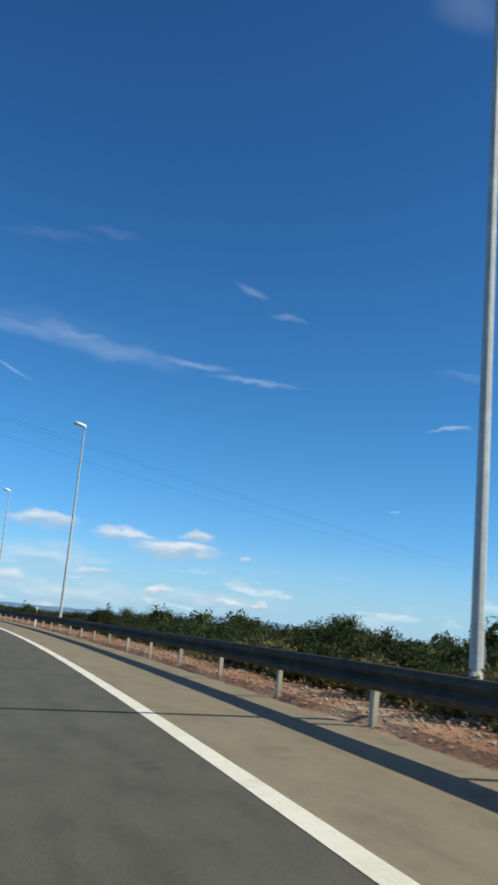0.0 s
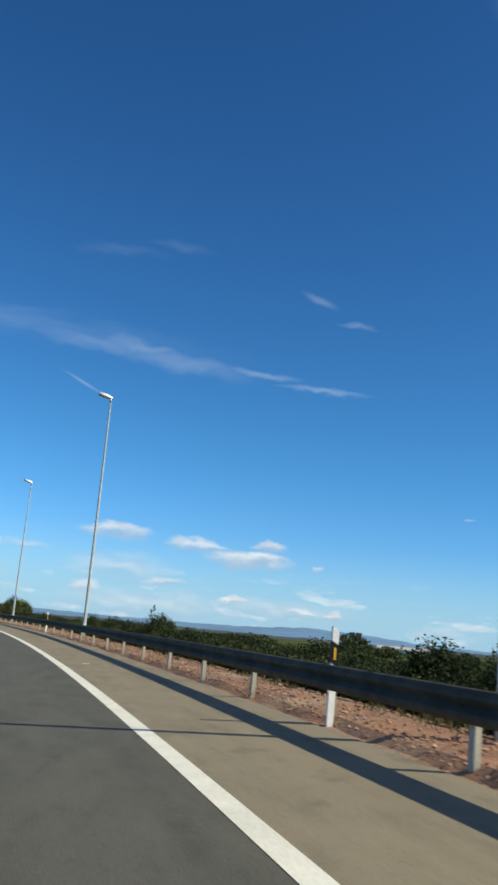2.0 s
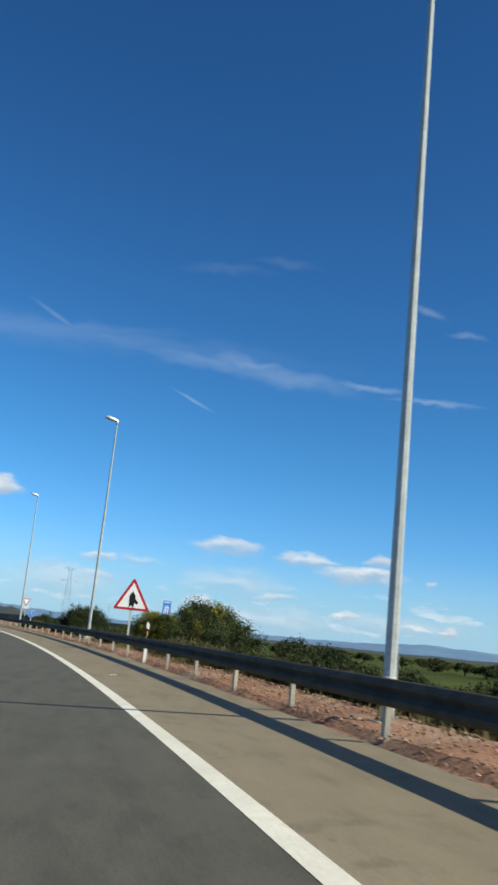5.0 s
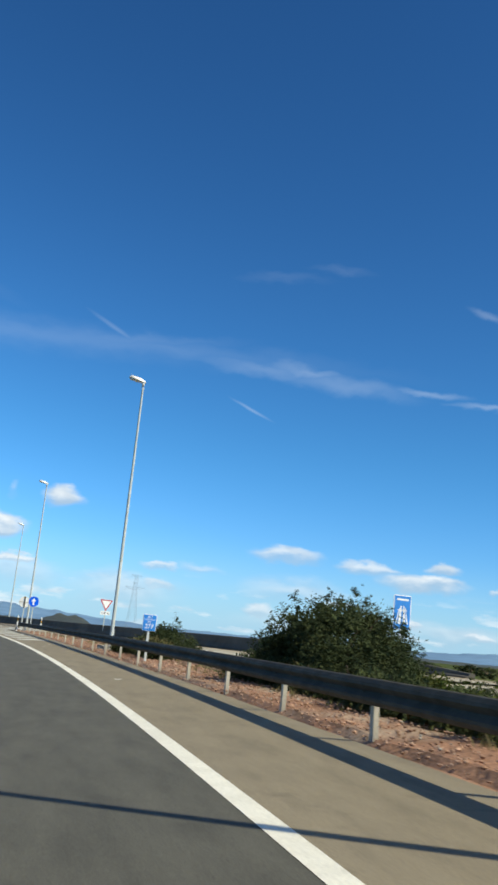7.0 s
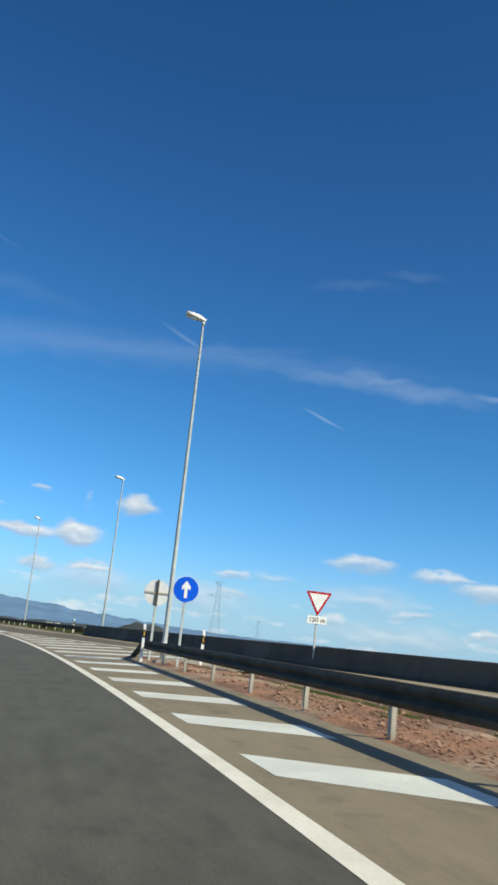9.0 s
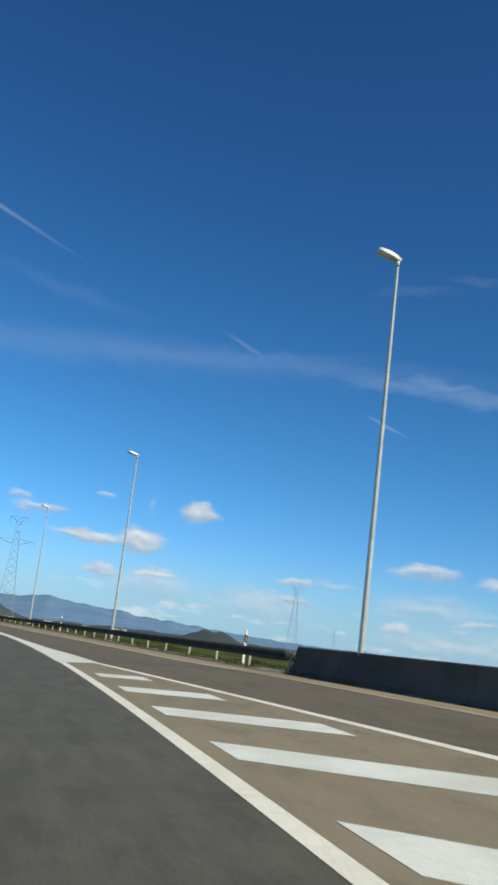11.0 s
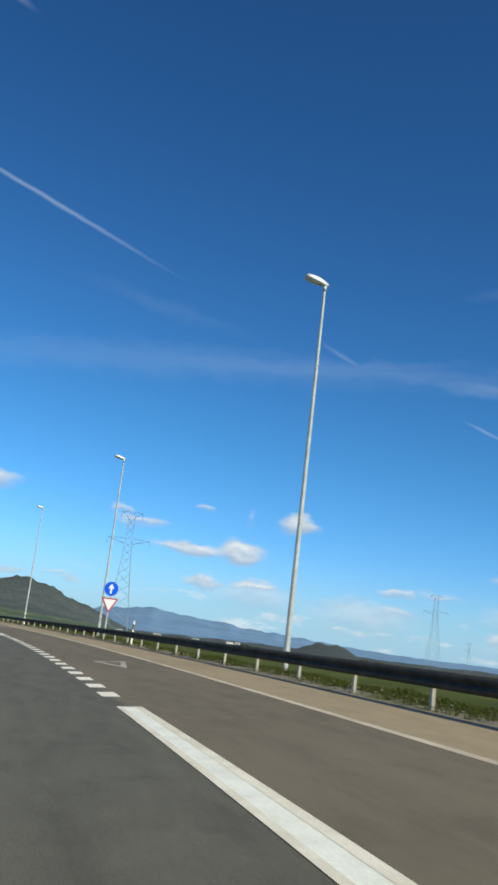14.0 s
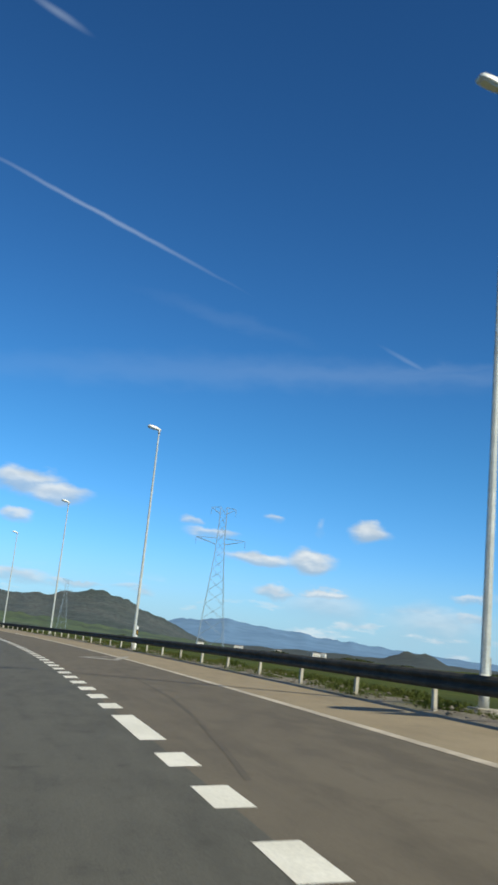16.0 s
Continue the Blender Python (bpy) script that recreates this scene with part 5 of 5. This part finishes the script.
# ---- overhead wires that cross the road ----
def wire(off, lift):
    """A wire at 45 degrees to the first heading; off is its distance from the start."""
    a, b = Vector((-off * 0.7071, off * 0.7071, 9.6 + lift)), Vector((0.7071, 0.7071, 0.0))
    c = bpy.data.curves.new("overhead_wire", "CURVE")
    c.dimensions, c.bevel_depth, c.bevel_resolution = "3D", 0.0033, 1
    sp = c.splines.new("POLY")
    sp.points.add(40)
    for i, p in enumerate(sp.points):
        u = -60 + 5.0 * i
        q = a + b * u
        p.co = (q.x, q.y, q.z + 0.0002 * (u - 35) ** 2, 1)
    c.materials.append(BLACK)
    tmp = bpy.data.objects.new("overhead_wire", c)
    scene.collection.objects.link(tmp)
    me = bpy.data.meshes.new_from_object(tmp.evaluated_get(bpy.context.evaluated_depsgraph_get()))
    bpy.data.objects.remove(tmp)
    tagged(new("overhead_wire", me), "thin dark overhead wire crossing above the road", "wire", "overhead wires")


wire(29.65, 0.0)
wire(30.22, 0.0)
wire(32.75, -0.1)


# ---- loose stones and grass ----
def stones(name, count, s0, s1, d0, d1, sizes, mat, label, seed):
    """Loose stones lying on the ground, each an uneven lump."""
    rng = np.random.RandomState(seed)
    base = [(0, 0, 1), (0.9, 0, 0.3), (0.28, 0.86, 0.3), (-0.73, 0.53, 0.3), (-0.73, -0.53, 0.3), (0.28, -0.86, 0.3), (0.3, 0.2, -0.6), (-0.4, -0.1, -0.6)]
    hull = [(0, 1, 2), (0, 2, 3), (0, 3, 4), (0, 4, 5), (0, 5, 1), (1, 6, 2), (2, 6, 3), (3, 6, 7), (3, 7, 4), (4, 7, 5), (5, 7, 6), (5, 6, 1)]
    verts, faces = [], []
    for _ in range(count):
        q = s0 + (s1 - s0) * rng.rand()
        lo = d0(q) if callable(d0) else d0
        hi = d1(q) if callable(d1) else d1
        d = lo + (hi - lo) * rng.rand() ** 1.3
        p = at(q, d, float(ground_z(q, d)) + 0.075)
        r = sizes[0] + (sizes[1] - sizes[0]) * rng.rand() ** 2.5
        a = rng.rand() * 6.3
        ca, sa = math.cos(a), math.sin(a)
        k = len(verts)
        for x, y, z in base:
            x, y, z = x * (0.7 + 0.6 * rng.rand()), y * (0.7 + 0.6 * rng.rand()), z * (0.5 + 0.5 * rng.rand())
            verts.append((p.x + r * (x * ca - y * sa), p.y + r * (x * sa + y * ca), p.z + r * z))
        faces += [tuple(k + i for i in f) for f in hull]
    tagged(new(name, mesh_of(name, verts, faces, mat)), label, "stones", kind="stuff")


def island(mat, lo, hi):
    """Gives each separate piece of a joined mesh its own brightness."""
    n, l = mat.node_tree.nodes, mat.node_tree.links
    geo = n.new("ShaderNodeNewGeometry")
    hue = n.new("ShaderNodeHueSaturation")
    r = n.new("ShaderNodeMapRange")
    r.inputs["To Min"].default_value, r.inputs["To Max"].default_value = lo, hi
    l.new(geo.outputs["Random Per Island"], r.inputs["Value"])
    l.new(r.outputs[0], hue.inputs["Value"])
    bsdf = n["Principled BSDF"]
    l.new(bsdf.inputs["Base Color"].links[0].from_socket, hue.inputs["Color"])
    l.new(hue.outputs[0], bsdf.inputs["Base Color"])


island(GRAVEL, 0.6, 1.5)
stones("gravel", 30000, -5, 228, lambda s: 4.40 + flare(s), 6.3, (0.008, 0.040), GRAVEL, "reddish and pale broken stones along the verge", 3)
stones("gravel", 2500, -5, 190, 4.7, 6.5, (0.008, 0.032), CONCRETE, "pale limestone chips among the red stones", 6)
stones("gravel", 450, 188, 245, 5.0, lambda s: max(5.4, ramp_left(s) - 2.6), (0.015, 0.085), GRAVEL, "broken stones on the dirt island", 4)
stones("gravel", 3500, 278, 470, lambda s: ramp_edge(s) + 0.05, lambda s: ramp_edge(s) + 1.2, (0.012, 0.05), STONY, "small grey stones under the crash barrier", 5)
def footing(m, seed):
    """A rough block of broken concrete, half sunk in the dirt."""
    bm = bmesh.new()
    bmesh.ops.create_grid(bm, x_segments=9, y_segments=14, size=0.5)
    for v in bm.verts:
        edge = max(abs(v.co.x), abs(v.co.y)) * 2
        n = noise.noise(Vector((v.co.x * 5, v.co.y * 5, seed)))
        v.co = Vector((v.co.x * 0.75 * (1 + 0.25 * n), v.co.y * 1.35 * (1 + 0.2 * n), (-0.15 if edge > 0.95 else 0.16 + 0.05 * n)))
    g = tagged(new("concrete_footing", finish("concrete_footing", bm, CONCRETE)), "rough pale concrete footing at a lamp post", "concrete block", "concrete footings")
    g.matrix_basis = m


for k, (s, d) in enumerate(((205.7, 5.5), (167.7, 5.45))):
    footing(stand(s - 0.55, d - 0.15, float(ground_z(s, d)) + 0.05, 8), k * 3.7)
for k, (s, d, count) in enumerate(((205.7, 5.64, 60), (167.7, 5.56, 50))):
    stones("rubble", count, s - 1.6, s + 1.2, d - 0.8, d + 0.6, (0.02, 0.08), CONCRETE, "pale broken concrete at the foot of a lamp post", 20 + k)


def blades(name, count, s0, s1, d0, d1, height, mat, label, seed, tufts=0):
    """Upright grass blades in tufts."""
    rng = np.random.RandomState(seed)
    verts, faces = [], []
    for _ in range(count):
        q = s0 + (s1 - s0) * rng.rand()
        lo = d0(q) if callable(d0) else d0
        hi = d1(q) if callable(d1) else d1
        d = lo + (hi - lo) * rng.rand()
        thick = noise.noise(Vector((q * 0.35, d * 0.9, seed)))
        if thick < -0.05:
            continue
        foot = at(q, d, float(ground_z(q, d)) - 0.02)
        for _ in range(9):
            a = rng.rand() * 6.3
            h = height * (0.45 + 0.75 * rng.rand()) * (0.6 + thick)
            out = h * (0.15 + 0.5 * rng.rand())
            w = 0.006 + 0.008 * rng.rand()
            x, y = foot.x + 0.06 * rng.normal(), foot.y + 0.06 * rng.normal()
            ca, sa = math.cos(a), math.sin(a)
            k = len(verts)
            verts += [(x - sa * w, y + ca * w, foot.z), (x + sa * w, y - ca * w, foot.z), (x + ca * out * 0.4 + sa * w * 0.8, y + sa * out * 0.4 - ca * w * 0.8, foot.z + h * 0.65), (x + ca * out, y + sa * out, foot.z + h)]
            faces += [(k, k + 1, k + 2), (k, k + 2, k + 3)]
    tagged(new(name, mesh_of(name, verts, faces, mat)), label, "grass", kind="stuff")


blades("dry_grass", 1800, -5, 190, 5.5, 6.6, 0.24, DRY, "tufts of dry straw-coloured grass behind the barrier", 41)
stones("rubble", 240, 8.5, 15, 4.65, 5.9, (0.012, 0.045), CONCRETE, "pale broken stones near a lamp post", 28)
blades("dry_grass", 700, 8, 26, 5.5, 7.2, 0.5, DRY, "tall dry grass behind the barrier", 46)
blades("dry_grass", 1100, 186, 245, 5.6, 8.6, 0.17, DRY, "scattered dry grass on the dirt island", 42)
blades("dry_grass", 1500, 142, 172, 5.15, 6.2, 0.22, DRY, "pale dry grass along the verge", 47)
blades("weeds", 2600, -5, 190, 6.9, 8.4, 0.32, WEED, "green weeds behind the barrier", 43)
blades("green_grass", 30000, 284, 480, lambda s: ramp_edge(s) + 0.28, lambda s: ramp_edge(s) + 4.2, 0.18, WEED, "thick green grass beyond the slip road's barrier", 44)
